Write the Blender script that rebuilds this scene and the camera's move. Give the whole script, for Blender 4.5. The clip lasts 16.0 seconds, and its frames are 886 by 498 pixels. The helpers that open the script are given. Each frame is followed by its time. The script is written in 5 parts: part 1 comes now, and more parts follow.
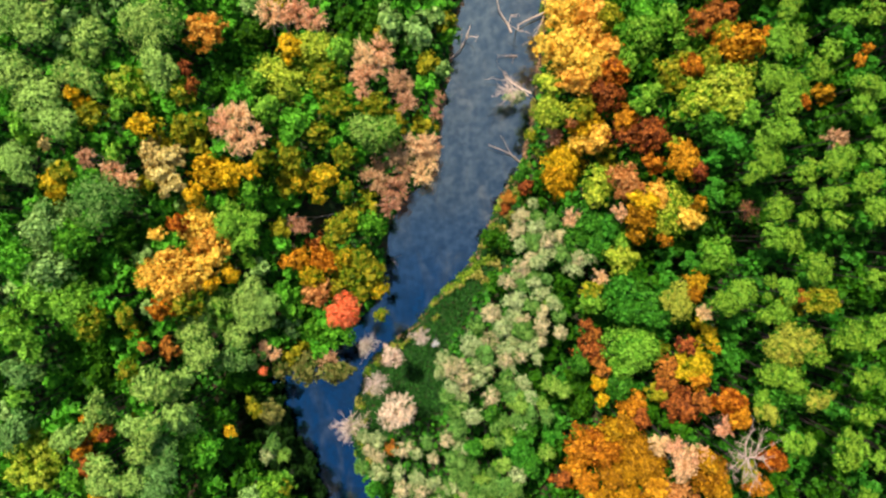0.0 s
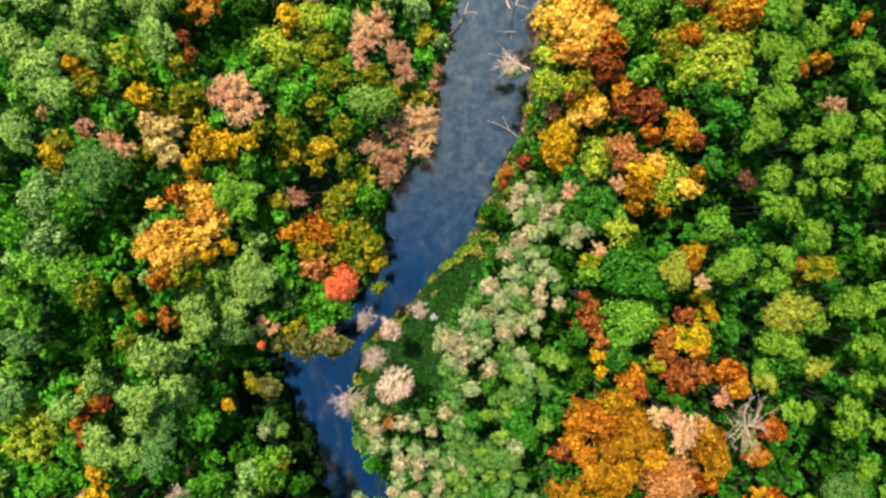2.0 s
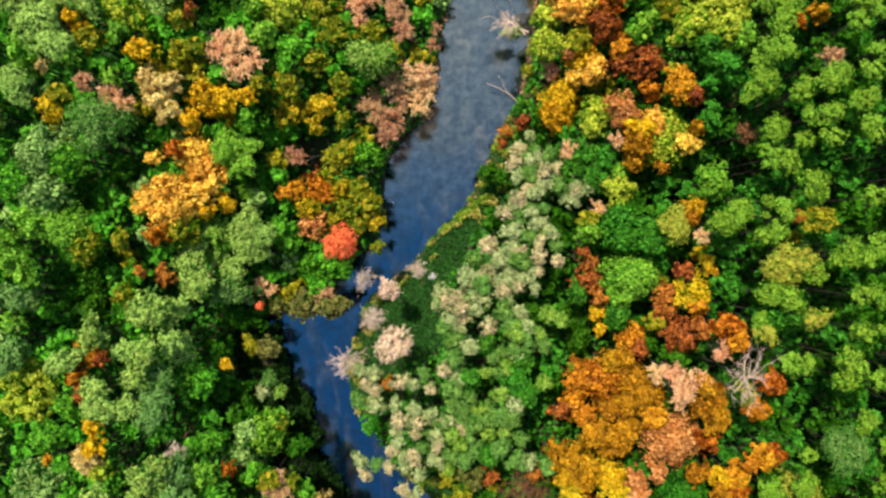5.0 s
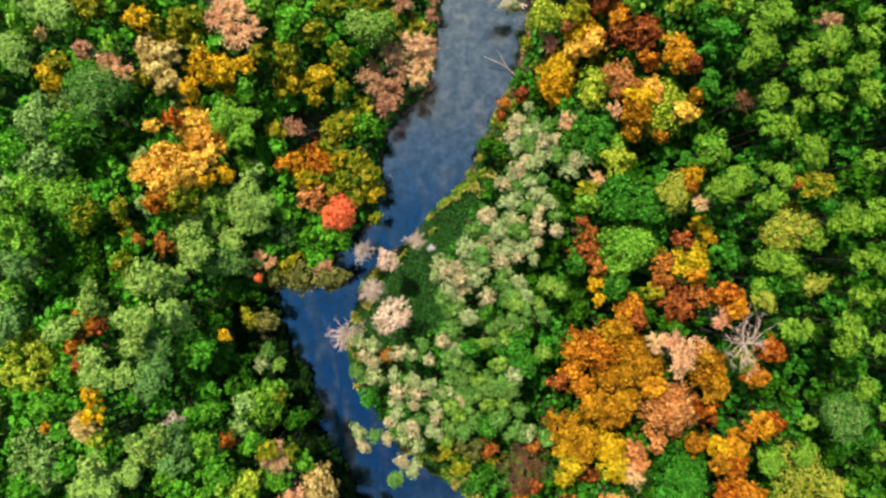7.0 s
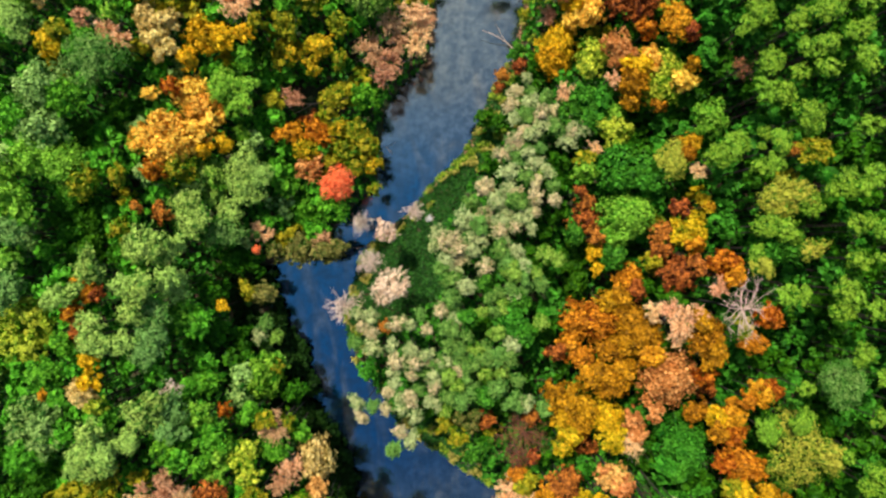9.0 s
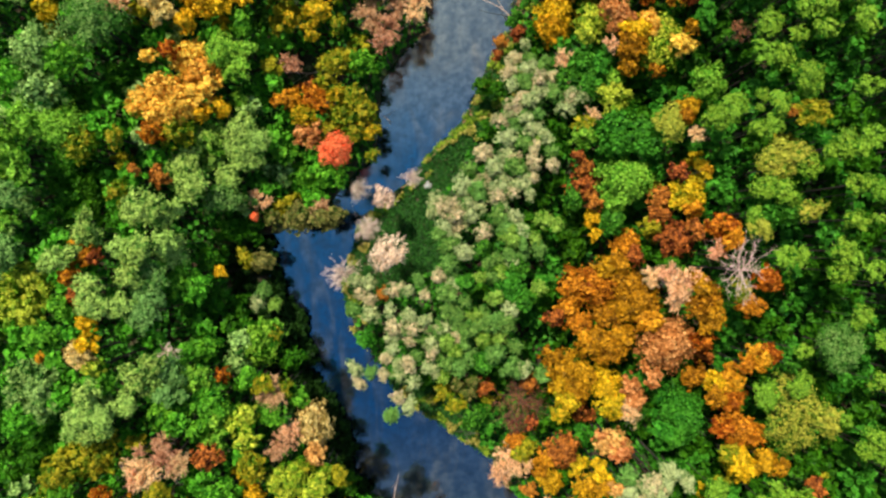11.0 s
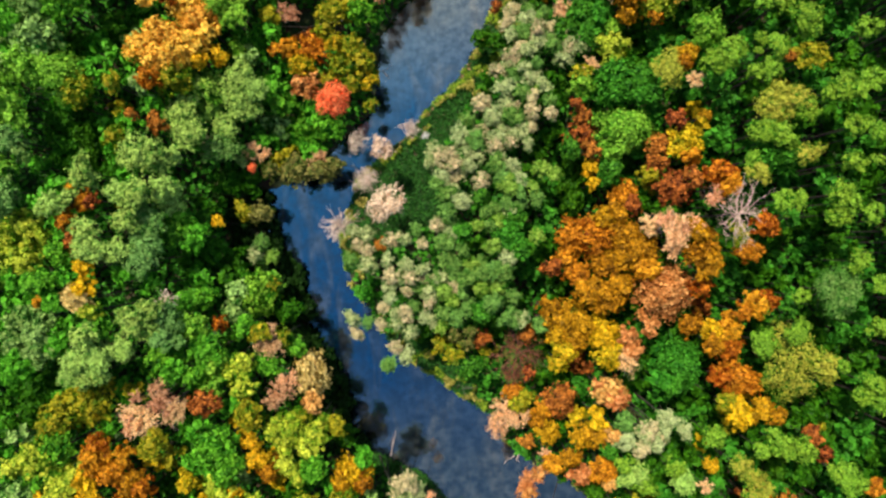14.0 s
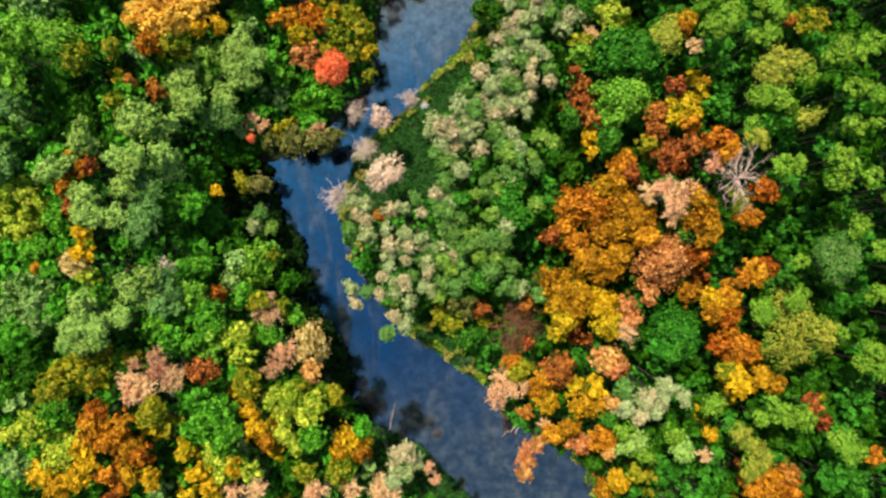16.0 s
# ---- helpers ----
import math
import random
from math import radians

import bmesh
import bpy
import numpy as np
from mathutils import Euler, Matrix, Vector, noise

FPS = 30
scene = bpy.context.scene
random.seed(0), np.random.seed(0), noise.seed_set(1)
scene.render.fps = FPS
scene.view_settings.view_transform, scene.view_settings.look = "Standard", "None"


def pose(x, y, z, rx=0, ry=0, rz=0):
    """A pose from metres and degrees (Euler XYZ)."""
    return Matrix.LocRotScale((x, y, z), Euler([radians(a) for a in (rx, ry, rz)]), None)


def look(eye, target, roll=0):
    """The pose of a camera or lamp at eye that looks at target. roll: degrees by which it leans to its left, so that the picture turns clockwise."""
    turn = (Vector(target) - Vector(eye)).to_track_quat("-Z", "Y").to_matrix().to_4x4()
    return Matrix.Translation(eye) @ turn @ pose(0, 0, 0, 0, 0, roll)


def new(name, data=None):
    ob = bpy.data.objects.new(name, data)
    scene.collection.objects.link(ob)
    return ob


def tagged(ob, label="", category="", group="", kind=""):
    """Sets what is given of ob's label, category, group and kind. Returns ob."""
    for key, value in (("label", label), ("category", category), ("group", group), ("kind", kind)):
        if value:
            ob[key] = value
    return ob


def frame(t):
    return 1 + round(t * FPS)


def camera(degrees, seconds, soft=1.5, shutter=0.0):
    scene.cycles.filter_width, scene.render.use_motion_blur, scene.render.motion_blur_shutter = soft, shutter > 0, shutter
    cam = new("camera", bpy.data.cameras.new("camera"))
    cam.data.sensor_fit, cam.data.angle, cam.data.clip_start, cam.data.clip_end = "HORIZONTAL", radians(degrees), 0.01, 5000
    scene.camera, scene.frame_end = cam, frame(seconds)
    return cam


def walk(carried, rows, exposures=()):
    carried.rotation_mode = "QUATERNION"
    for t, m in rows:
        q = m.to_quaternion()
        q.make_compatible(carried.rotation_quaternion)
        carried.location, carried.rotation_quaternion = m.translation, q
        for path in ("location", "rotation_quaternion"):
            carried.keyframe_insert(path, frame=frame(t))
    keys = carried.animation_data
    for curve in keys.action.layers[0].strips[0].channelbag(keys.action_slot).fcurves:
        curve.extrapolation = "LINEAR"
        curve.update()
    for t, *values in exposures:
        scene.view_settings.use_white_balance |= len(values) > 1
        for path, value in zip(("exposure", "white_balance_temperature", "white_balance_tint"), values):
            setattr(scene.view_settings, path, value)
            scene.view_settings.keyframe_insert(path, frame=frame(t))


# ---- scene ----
cam = camera(70.0, 16.0, soft=2.5)
PATH = [
    (0, 0.00, 17.92, 99.92, -1.81, 0.08, -2.41),
    (0.5, 0.01, 16.80, 99.94, -1.70, 0.08, -2.38),
    (1, 0.03, 15.69, 99.94, -1.59, 0.08, -2.37),
    (1.5, 0.06, 14.56, 99.96, -1.51, 0.09, -2.40),
    (2, 0.05, 13.46, 99.97, -1.42, 0.08, -2.41),
    (2.5, 0.02, 12.39, 100.01, -1.37, 0.08, -2.42),
    (3, -0.01, 11.27, 100.02, -1.24, 0.08, -2.40),
    (3.5, -0.03, 10.15, 100.03, -1.15, 0.09, -2.42),
    (4, -0.06, 9.02, 100.02, -1.05, 0.08, -2.41),
    (6.5, -0.09, 3.43, 100.01, -0.68, 0.06, -2.42),
    (7, -0.11, 2.31, 100.02, -0.63, 0.05, -2.43),
    (7.5, -0.10, 1.19, 100.03, -0.56, 0.05, -2.40),
    (8, -0.13, 0.06, 100.04, -0.50, 0.04, -2.40),
    (8.5, -0.10, -1.08, 100.03, -0.43, 0.03, -2.40),
    (9, -0.07, -2.23, 100.04, -0.39, 0.03, -2.39),
    (11.5, 0.04, -7.89, 100.03, -0.60, 0.03, -2.32),
    (12, 0.06, -9.05, 100.04, -0.64, 0.04, -2.32),
    (12.5, 0.06, -10.19, 100.02, -0.69, 0.04, -2.25),
    (13, 0.09, -11.31, 100.01, -0.74, 0.03, -2.22),
    (13.5, 0.07, -12.40, 100.00, -0.76, 0.03, -2.20),
    (14, 0.07, -13.46, 100.00, -0.75, 0.03, -2.20),
    (14.5, 0.07, -14.60, 99.99, -0.72, 0.03, -2.17),
    (15, 0.06, -15.73, 99.98, -0.67, 0.03, -2.16),
    (15.5, 0.05, -16.85, 99.96, -0.64, 0.03, -2.17),
    (16, 0.04, -17.98, 99.96, -0.60, 0.03, -2.14),
]
walk(cam, [(t, pose(x, y, z, rx, ry, rz)) for t, x, y, z, rx, ry, rz in PATH])

# ---- light: autumn sun through thin haze, from up the valley ----
scene.view_settings.exposure = 0.33
SUN_AZIMUTH, SUN_HEIGHT = 330.0, 60.0
world = bpy.data.worlds.new("sky")
scene.world = world
world.use_nodes = True
wn, wl = world.node_tree.nodes, world.node_tree.links
sky = wn.new("ShaderNodeTexSky")
sky.sky_type, sky.sun_disc = "NISHITA", False
sky.sun_elevation, sky.sun_rotation = radians(SUN_HEIGHT), radians(SUN_AZIMUTH)
wn["Background"].inputs["Strength"].default_value = 0.15
wl.new(sky.outputs["Color"], wn["Background"].inputs["Color"])

sun_data = bpy.data.lights.new("sun", "SUN")
sun_data.energy, sun_data.angle, sun_data.color = 5.0, radians(3), (1.0, 0.94, 0.84)
sun = new("sun", sun_data)
_a, _e = radians(SUN_AZIMUTH), radians(SUN_HEIGHT)
sun.matrix_world = look((60 * math.sin(_a) * math.cos(_e), 60 * math.cos(_a) * math.cos(_e), 60 * math.sin(_e)), (0, 0, 0))


# ---- materials ----
def blank(name):
    m = bpy.data.materials.new(name)
    m.use_nodes = True
    m.node_tree.nodes.clear()
    n, l = m.node_tree.nodes, m.node_tree.links
    out = n.new("ShaderNodeOutputMaterial")
    return m, n, l, out


def noise_node(n, l, scale, detail=3.0, rough=0.55, coord="Object"):
    tc = n.new("ShaderNodeTexCoord")
    tx = n.new("ShaderNodeTexNoise")
    tx.inputs["Scale"].default_value = scale
    tx.inputs["Detail"].default_value = detail
    tx.inputs["Roughness"].default_value = rough
    l.new(tc.outputs[coord], tx.inputs["Vector"])
    return tx


def ramp(n, l, src, a, b, lo=0.0, hi=1.0):
    r = n.new("ShaderNodeMapRange")
    r.inputs["From Min"].default_value, r.inputs["From Max"].default_value = a, b
    r.inputs["To Min"].default_value, r.inputs["To Max"].default_value = lo, hi
    l.new(src, r.inputs["Value"])
    return r.outputs["Result"]


def mix(n, l, fac, a, b, mode="MIX"):
    m = n.new("ShaderNodeMix")
    m.data_type, m.blend_type = "RGBA", mode
    l.new(fac, m.inputs[0]) if hasattr(fac, "links") else setattr(m.inputs[0], "default_value", fac)
    l.new(a, m.inputs[6]) if hasattr(a, "links") else setattr(m.inputs[6], "default_value", (*a, 1))
    l.new(b, m.inputs[7]) if hasattr(b, "links") else setattr(m.inputs[7], "default_value", (*b, 1))
    return m.outputs[2]


def leaf_material(name, one, two, spread=0.36, thin=0.22, tips=0.1):
    """Leaves: two pigments mixed by clump, the second one more towards the crown's top as autumn turning and painted
    top light, each leaf and each tree a little different, light coming through.
    """
    m, n, l, out = blank(name)
    info, geo = n.new("ShaderNodeObjectInfo"), n.new("ShaderNodeNewGeometry")
    tx = noise_node(n, l, 2.6, 3.0, 0.6)
    add = n.new("ShaderNodeMath")
    add.operation = "ADD"
    l.new(tx.outputs["Fac"], add.inputs[0])
    l.new(ramp(n, l, info.outputs["Random"], 0, 1, -0.13, 0.13), add.inputs[1])
    each = n.new("ShaderNodeMath")
    each.operation = "ADD"
    l.new(add.outputs[0], each.inputs[0])
    l.new(ramp(n, l, geo.outputs["Random Per Island"], 0, 1, -0.14, 0.14), each.inputs[1])
    top_light = n.new("ShaderNodeAttribute")
    top_light.attribute_name = "top_light"
    top_mix = n.new("ShaderNodeMath")
    top_mix.operation = "MULTIPLY_ADD"
    l.new(top_light.outputs["Fac"], top_mix.inputs[0])
    top_mix.inputs[1].default_value = tips
    l.new(each.outputs[0], top_mix.inputs[2])
    col = mix(n, l, ramp(n, l, top_mix.outputs[0], 0.5 - spread / 2, 0.5 + spread / 2), one, two)
    hsv = n.new("ShaderNodeHueSaturation")
    l.new(col, hsv.inputs["Color"])
    l.new(ramp(n, l, geo.outputs["Random Per Island"], 0, 1, 0.58, 1.42), hsv.inputs["Value"])
    l.new(ramp(n, l, info.outputs["Random"], 0, 1, 0.485, 0.512), hsv.inputs["Hue"])
    hsv.inputs["Saturation"].default_value = 1.0
    b = n.new("ShaderNodeBsdfPrincipled")
    b.inputs["Roughness"].default_value = 0.55
    b.inputs["Specular IOR Level"].default_value = 0.1
    tr = n.new("ShaderNodeBsdfTranslucent")
    ms = n.new("ShaderNodeMixShader")
    ms.inputs[0].default_value = thin
    l.new(hsv.outputs["Color"], b.inputs["Base Color"])
    l.new(hsv.outputs["Color"], tr.inputs["Color"])
    l.new(b.outputs[0], ms.inputs[1])
    l.new(tr.outputs[0], ms.inputs[2])
    l.new(ms.outputs[0], out.inputs["Surface"])
    return m


def bark_material(name, one, two, scale=6.0):
    m, n, l, out = blank(name)
    tx = noise_node(n, l, scale, 5.0, 0.7)
    info = n.new("ShaderNodeObjectInfo")
    col = mix(n, l, ramp(n, l, tx.outputs["Fac"], 0.35, 0.65), one, two)
    hsv = n.new("ShaderNodeHueSaturation")
    l.new(col, hsv.inputs["Color"])
    l.new(ramp(n, l, info.outputs["Random"], 0, 1, 0.75, 1.2), hsv.inputs["Value"])
    b = n.new("ShaderNodeBsdfPrincipled")
    b.inputs["Roughness"].default_value = 0.85
    bump = n.new("ShaderNodeBump")
    bump.inputs["Strength"].default_value, bump.inputs["Distance"].default_value = 0.6, 0.03
    l.new(tx.outputs["Fac"], bump.inputs["Height"])
    l.new(bump.outputs[0], b.inputs["Normal"])
    l.new(hsv.outputs["Color"], b.inputs["Base Color"])
    l.new(b.outputs[0], out.inputs["Surface"])
    return m


LEAF = {
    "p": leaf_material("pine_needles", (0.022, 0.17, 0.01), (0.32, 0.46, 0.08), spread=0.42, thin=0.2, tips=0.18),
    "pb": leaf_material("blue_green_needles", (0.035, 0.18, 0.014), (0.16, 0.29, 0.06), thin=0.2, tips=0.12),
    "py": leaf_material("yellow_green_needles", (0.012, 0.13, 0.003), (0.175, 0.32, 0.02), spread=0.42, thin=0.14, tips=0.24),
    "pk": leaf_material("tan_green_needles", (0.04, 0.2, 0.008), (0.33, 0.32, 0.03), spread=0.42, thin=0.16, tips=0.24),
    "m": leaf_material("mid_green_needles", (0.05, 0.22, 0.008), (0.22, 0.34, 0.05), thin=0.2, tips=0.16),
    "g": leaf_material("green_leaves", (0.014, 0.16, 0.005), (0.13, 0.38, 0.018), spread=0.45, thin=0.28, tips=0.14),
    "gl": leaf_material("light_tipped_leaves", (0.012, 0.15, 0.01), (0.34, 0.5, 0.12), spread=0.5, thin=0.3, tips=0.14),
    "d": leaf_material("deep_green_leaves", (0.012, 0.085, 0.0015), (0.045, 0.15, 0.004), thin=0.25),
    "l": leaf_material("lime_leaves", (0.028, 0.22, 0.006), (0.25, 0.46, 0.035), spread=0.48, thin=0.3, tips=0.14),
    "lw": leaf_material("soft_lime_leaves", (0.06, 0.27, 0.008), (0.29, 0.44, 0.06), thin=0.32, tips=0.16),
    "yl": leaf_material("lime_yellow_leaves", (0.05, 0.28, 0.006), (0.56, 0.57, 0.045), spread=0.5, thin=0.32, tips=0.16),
    "y": leaf_material("yellow_leaves", (0.38, 0.26, 0.005), (0.78, 0.46, 0.012), spread=0.45, thin=0.32, tips=0.12),
    "yo": leaf_material("golden_leaves", (0.2, 0.09, 0.003), (0.54, 0.27, 0.008), spread=0.45, thin=0.28),
    # near-black leaves that put the left bank's shade into the colour
    "da": leaf_material("bank_shade_leaves", (0.006, 0.03, 0.003), (0.016, 0.06, 0.006), thin=0.2),
    "tb": leaf_material("dull_olive_leaves", (0.04, 0.12, 0.008), (0.2, 0.17, 0.04), thin=0.3),
    "yt": leaf_material("ochre_leaves", (0.12, 0.22, 0.004), (0.66, 0.4, 0.012), spread=0.45, thin=0.32, tips=0.12),
    "t": leaf_material("olive_leaves", (0.03, 0.2, 0.005), (0.4, 0.31, 0.014), spread=0.5, thin=0.32, tips=0.14),
    "o": leaf_material("orange_leaves", (0.27, 0.07, 0.004), (0.66, 0.28, 0.013), spread=0.42, thin=0.32),
    "yp": leaf_material("pale_golden_leaves", (0.66, 0.33, 0.025), (0.92, 0.58, 0.08), spread=0.5, thin=0.32),
    "wg": leaf_material("green_willow_leaves", (0.015, 0.15, 0.01), (0.17, 0.32, 0.055), spread=0.45, thin=0.25, tips=0.2),
    "gd": leaf_material("glossy_green_leaves", (0.008, 0.1, 0.004), (0.065, 0.24, 0.014), spread=0.42, thin=0.25, tips=0.14),
    "ko": leaf_material("apricot_leaves", (0.48, 0.19, 0.035), (0.7, 0.36, 0.1), thin=0.34),
    "r": leaf_material("rust_leaves", (0.11, 0.028, 0.008), (0.5, 0.17, 0.022), spread=0.5),
    "R": leaf_material("scarlet_leaves", (0.9, 0.18, 0.04), (0.94, 0.3, 0.1), 0.8, thin=0.38),
    "k": leaf_material("pink_tan_leaves", (0.6, 0.3, 0.11), (0.84, 0.52, 0.25), thin=0.38),
    "kc": leaf_material("cream_leaves", (0.62, 0.42, 0.26), (0.84, 0.62, 0.44), thin=0.38),
    "ky": leaf_material("tan_yellow_leaves", (0.46, 0.34, 0.07), (0.76, 0.58, 0.2), spread=0.45, thin=0.38),
    "kb": leaf_material("brown_pink_leaves", (0.42, 0.2, 0.08), (0.62, 0.36, 0.17), thin=0.38),
    "r2": leaf_material("dark_rust_leaves", (0.1, 0.035, 0.015), (0.26, 0.1, 0.04)),
    "w": leaf_material("pale_willow_leaves", (0.03, 0.19, 0.018), (0.44, 0.48, 0.19), spread=0.45, thin=0.25, tips=0.24),
    "kw": leaf_material("buff_willow_leaves", (0.05, 0.21, 0.022), (0.6, 0.48, 0.24), spread=0.45, thin=0.25, tips=0.24),
    "gw": leaf_material("grey_lichen_leaves", (0.46, 0.36, 0.25), (0.68, 0.55, 0.41)),
    "W": leaf_material("bleached_twigs", (0.7, 0.66, 0.6), (0.8, 0.78, 0.74)),
    "D": leaf_material("dry_twigs", (0.40, 0.30, 0.23), (0.56, 0.45, 0.36)),
}
BARK = bark_material("brown_bark", (0.022, 0.016, 0.011), (0.055, 0.04, 0.028))
PINE_BARK = bark_material("pine_bark", (0.022, 0.015, 0.01), (0.05, 0.03, 0.02))
PALE_BARK = bark_material("pale_bark", (0.12, 0.09, 0.07), (0.26, 0.21, 0.17))
RUST_TWIG = bark_material("rust_twigs", (0.09, 0.028, 0.014), (0.24, 0.09, 0.05))
DEAD_WOOD = bark_material("bleached_wood", (0.62, 0.41, 0.28), (0.87, 0.63, 0.46))


def ground_material():
    m, n, l, out = blank("forest_floor")
    a, b2 = noise_node(n, l, 0.25, 4.0), noise_node(n, l, 3.0, 5.0, 0.7)
    moss = mix(n, l, ramp(n, l, b2.outputs["Fac"], 0.35, 0.65), (0.012, 0.032, 0.006), (0.035, 0.075, 0.010))
    litter = mix(n, l, ramp(n, l, b2.outputs["Fac"], 0.35, 0.65), (0.025, 0.016, 0.008), (0.085, 0.045, 0.018))
    col = mix(n, l, ramp(n, l, a.outputs["Fac"], 0.42, 0.6), moss, litter)
    b = n.new("ShaderNodeBsdfPrincipled")
    b.inputs["Roughness"].default_value = 0.95
    bump = n.new("ShaderNodeBump")
    bump.inputs["Strength"].default_value, bump.inputs["Distance"].default_value = 0.8, 0.15
    l.new(b2.outputs["Fac"], bump.inputs["Height"])
    l.new(bump.outputs[0], b.inputs["Normal"])
    l.new(col, b.inputs["Base Color"])
    l.new(b.outputs[0], out.inputs["Surface"])
    return m


def water_material():
    """Slow peaty water: blue-grey body, silt drifting in long streaks, a smooth mirror on top."""
    m, n, l, out = blank("river_water")
    tc = n.new("ShaderNodeTexCoord")
    mp = n.new("ShaderNodeMapping")
    mp.inputs["Scale"].default_value = (0.16, 0.05, 1)
    mp.inputs["Rotation"].default_value = (0, 0, radians(12))
    l.new(tc.outputs["Object"], mp.inputs["Vector"])
    streak = n.new("ShaderNodeTexNoise")
    streak.inputs["Scale"].default_value, streak.inputs["Detail"].default_value = 1.0, 5.0
    streak.inputs["Distortion"].default_value = 2.2
    l.new(mp.outputs[0], streak.inputs["Vector"])
    broad = noise_node(n, l, 0.06, 2.0)
    fine = noise_node(n, l, 0.55, 4.0, 0.6)
    # sky reflections painted by place: blue in the bends, greyer up and down stream
    along = n.new("ShaderNodeSeparateXYZ")
    l.new(tc.outputs["Object"], along.inputs[0])
    off = n.new("ShaderNodeMath")
    off.operation = "ADD"
    l.new(along.outputs["Y"], off.inputs[0])
    off.inputs[1].default_value = 12.0
    dist = n.new("ShaderNodeMath")
    dist.operation = "ABSOLUTE"
    l.new(off.outputs[0], dist.inputs[0])
    wobble = n.new("ShaderNodeMath")
    wobble.operation = "MULTIPLY_ADD"
    l.new(broad.outputs["Fac"], wobble.inputs[0])
    wobble.inputs[1].default_value = 26.0
    l.new(dist.outputs[0], wobble.inputs[2])
    body = mix(n, l, ramp(n, l, wobble.outputs[0], 30.0, 50.0), (0.0006, 0.006, 0.018), (0.018, 0.021, 0.024))
    drift = n.new("ShaderNodeMath")
    drift.operation = "MULTIPLY"
    l.new(ramp(n, l, streak.outputs["Fac"], 0.46, 0.66), drift.inputs[0])
    l.new(ramp(n, l, wobble.outputs[0], 30.0, 48.0, 0.4, 0.85), drift.inputs[1])
    silt = mix(n, l, drift.outputs[0], body, (0.055, 0.053, 0.048))
    mottle = noise_node(n, l, 1.3, 5.0, 0.65)
    dark = mix(n, l, ramp(n, l, fine.outputs["Fac"], 0.42, 0.60, 0.85, 0.0), silt, (0.002, 0.004, 0.008))
    dark = mix(n, l, ramp(n, l, mottle.outputs["Fac"], 0.38, 0.52, 0.6, 0.0), dark, (0.002, 0.004, 0.006))
    b = n.new("ShaderNodeBsdfDiffuse")
    mirror = n.new("ShaderNodeBsdfGlossy")
    mirror.inputs["Roughness"].default_value = 0.06
    # sky tint, streaks and ripple reflections painted into the mirror colour, brighter and duller
    clear = mix(n, l, ramp(n, l, wobble.outputs[0], 30.0, 50.0), (0.09, 0.47, 0.82), (0.74, 0.90, 0.80))
    mirror_tint = mix(n, l, drift.outputs[0], clear, (0.82, 0.90, 0.74))
    mirror_tint = mix(n, l, ramp(n, l, fine.outputs["Fac"], 0.38, 0.60, 0.5, 0.0), mirror_tint, (0.16, 0.34, 0.46))
    mirror_tint = mix(n, l, ramp(n, l, mottle.outputs["Fac"], 0.36, 0.52, 0.22, 0.0), mirror_tint, (0.08, 0.15, 0.20))
    l.new(mirror_tint, mirror.inputs["Color"])
    rip = noise_node(n, l, 1.4, 4.0)
    bump = n.new("ShaderNodeBump")
    bump.inputs["Strength"].default_value, bump.inputs["Distance"].default_value = 0.3, 0.06
    l.new(rip.outputs["Fac"], bump.inputs["Height"])
    both = n.new("ShaderNodeMixShader")
    both.inputs[0].default_value = 0.3
    l.new(bump.outputs[0], mirror.inputs["Normal"])
    l.new(dark, b.inputs["Color"])
    l.new(b.outputs[0], both.inputs[1])
    l.new(mirror.outputs[0], both.inputs[2])
    l.new(both.outputs[0], out.inputs["Surface"])
    return m


# ---- the river's course and the lie of the land ----
LEFT_BANK = [(110, 22), (80, 13), (53.5, 4.4), (48.3, 2.8), (44.0, 2.2), (37.9, 0.9), (30.9, -0.3), (26.5, -1.2), (23.1, -5.6), (18.8, -8.5), (12.6, -9.3), (7.2, -10.1),
             (4.7, -13.6), (0.3, -17.4), (-3.2, -21.2), (-4.8, -29.3), (-7.3, -28.7), (-12.8, -26.7), (-16.6, -24.4), (-20.6, -23.4), (-27.0, -21.9), (-32.4, -18.9),
             (-37.9, -17.1), (-41.6, -17.4), (-45.5, -13.9), (-47.7, -9.6), (-50.1, -4.7), (-54.3, -1.3), (-58.7, 2.6), (-80, 16), (-110, 34)]
RIGHT_BANK = [(110, 35), (80, 26), (53.0, 17.1), (47.8, 16.5), (39.9, 15.3), (34.7, 14.4), (27.7, 12.8), (22.5, 9.3), (16.4, 6.6), (12.0, 3.9), (7.3, -1.4), (3.4, -4.5),
              (0.0, -9.3), (-2.6, -12.6), (-7.1, -14.1), (-12.4, -16.0), (-19.8, -14.7), (-23.9, -11.8), (-29.3, -8.8), (-33.1, -4.5), (-38.9, 3.3), (-41.6, 7.0),
              (-45.2, 8.6), (-48.0, 11.5), (-51.4, 18.5), (-55.1, 21.1), (-59.4, 22.5), (-80, 34), (-110, 52)]
MARSH = [(26, 1.5), (20, 3), (12, 5), (6, 6), (0, 9), (-5, 15), (-10, 15), (-14, 6), (-18, 2)]


def table(rows, y):
    ys, xs = zip(*sorted(rows))
    return np.interp(y, ys, xs)


def inland(x, y):
    """Metres from the water's edge, minus in the water."""
    return np.maximum(table(LEFT_BANK, y) - x, x - table(RIGHT_BANK, y))


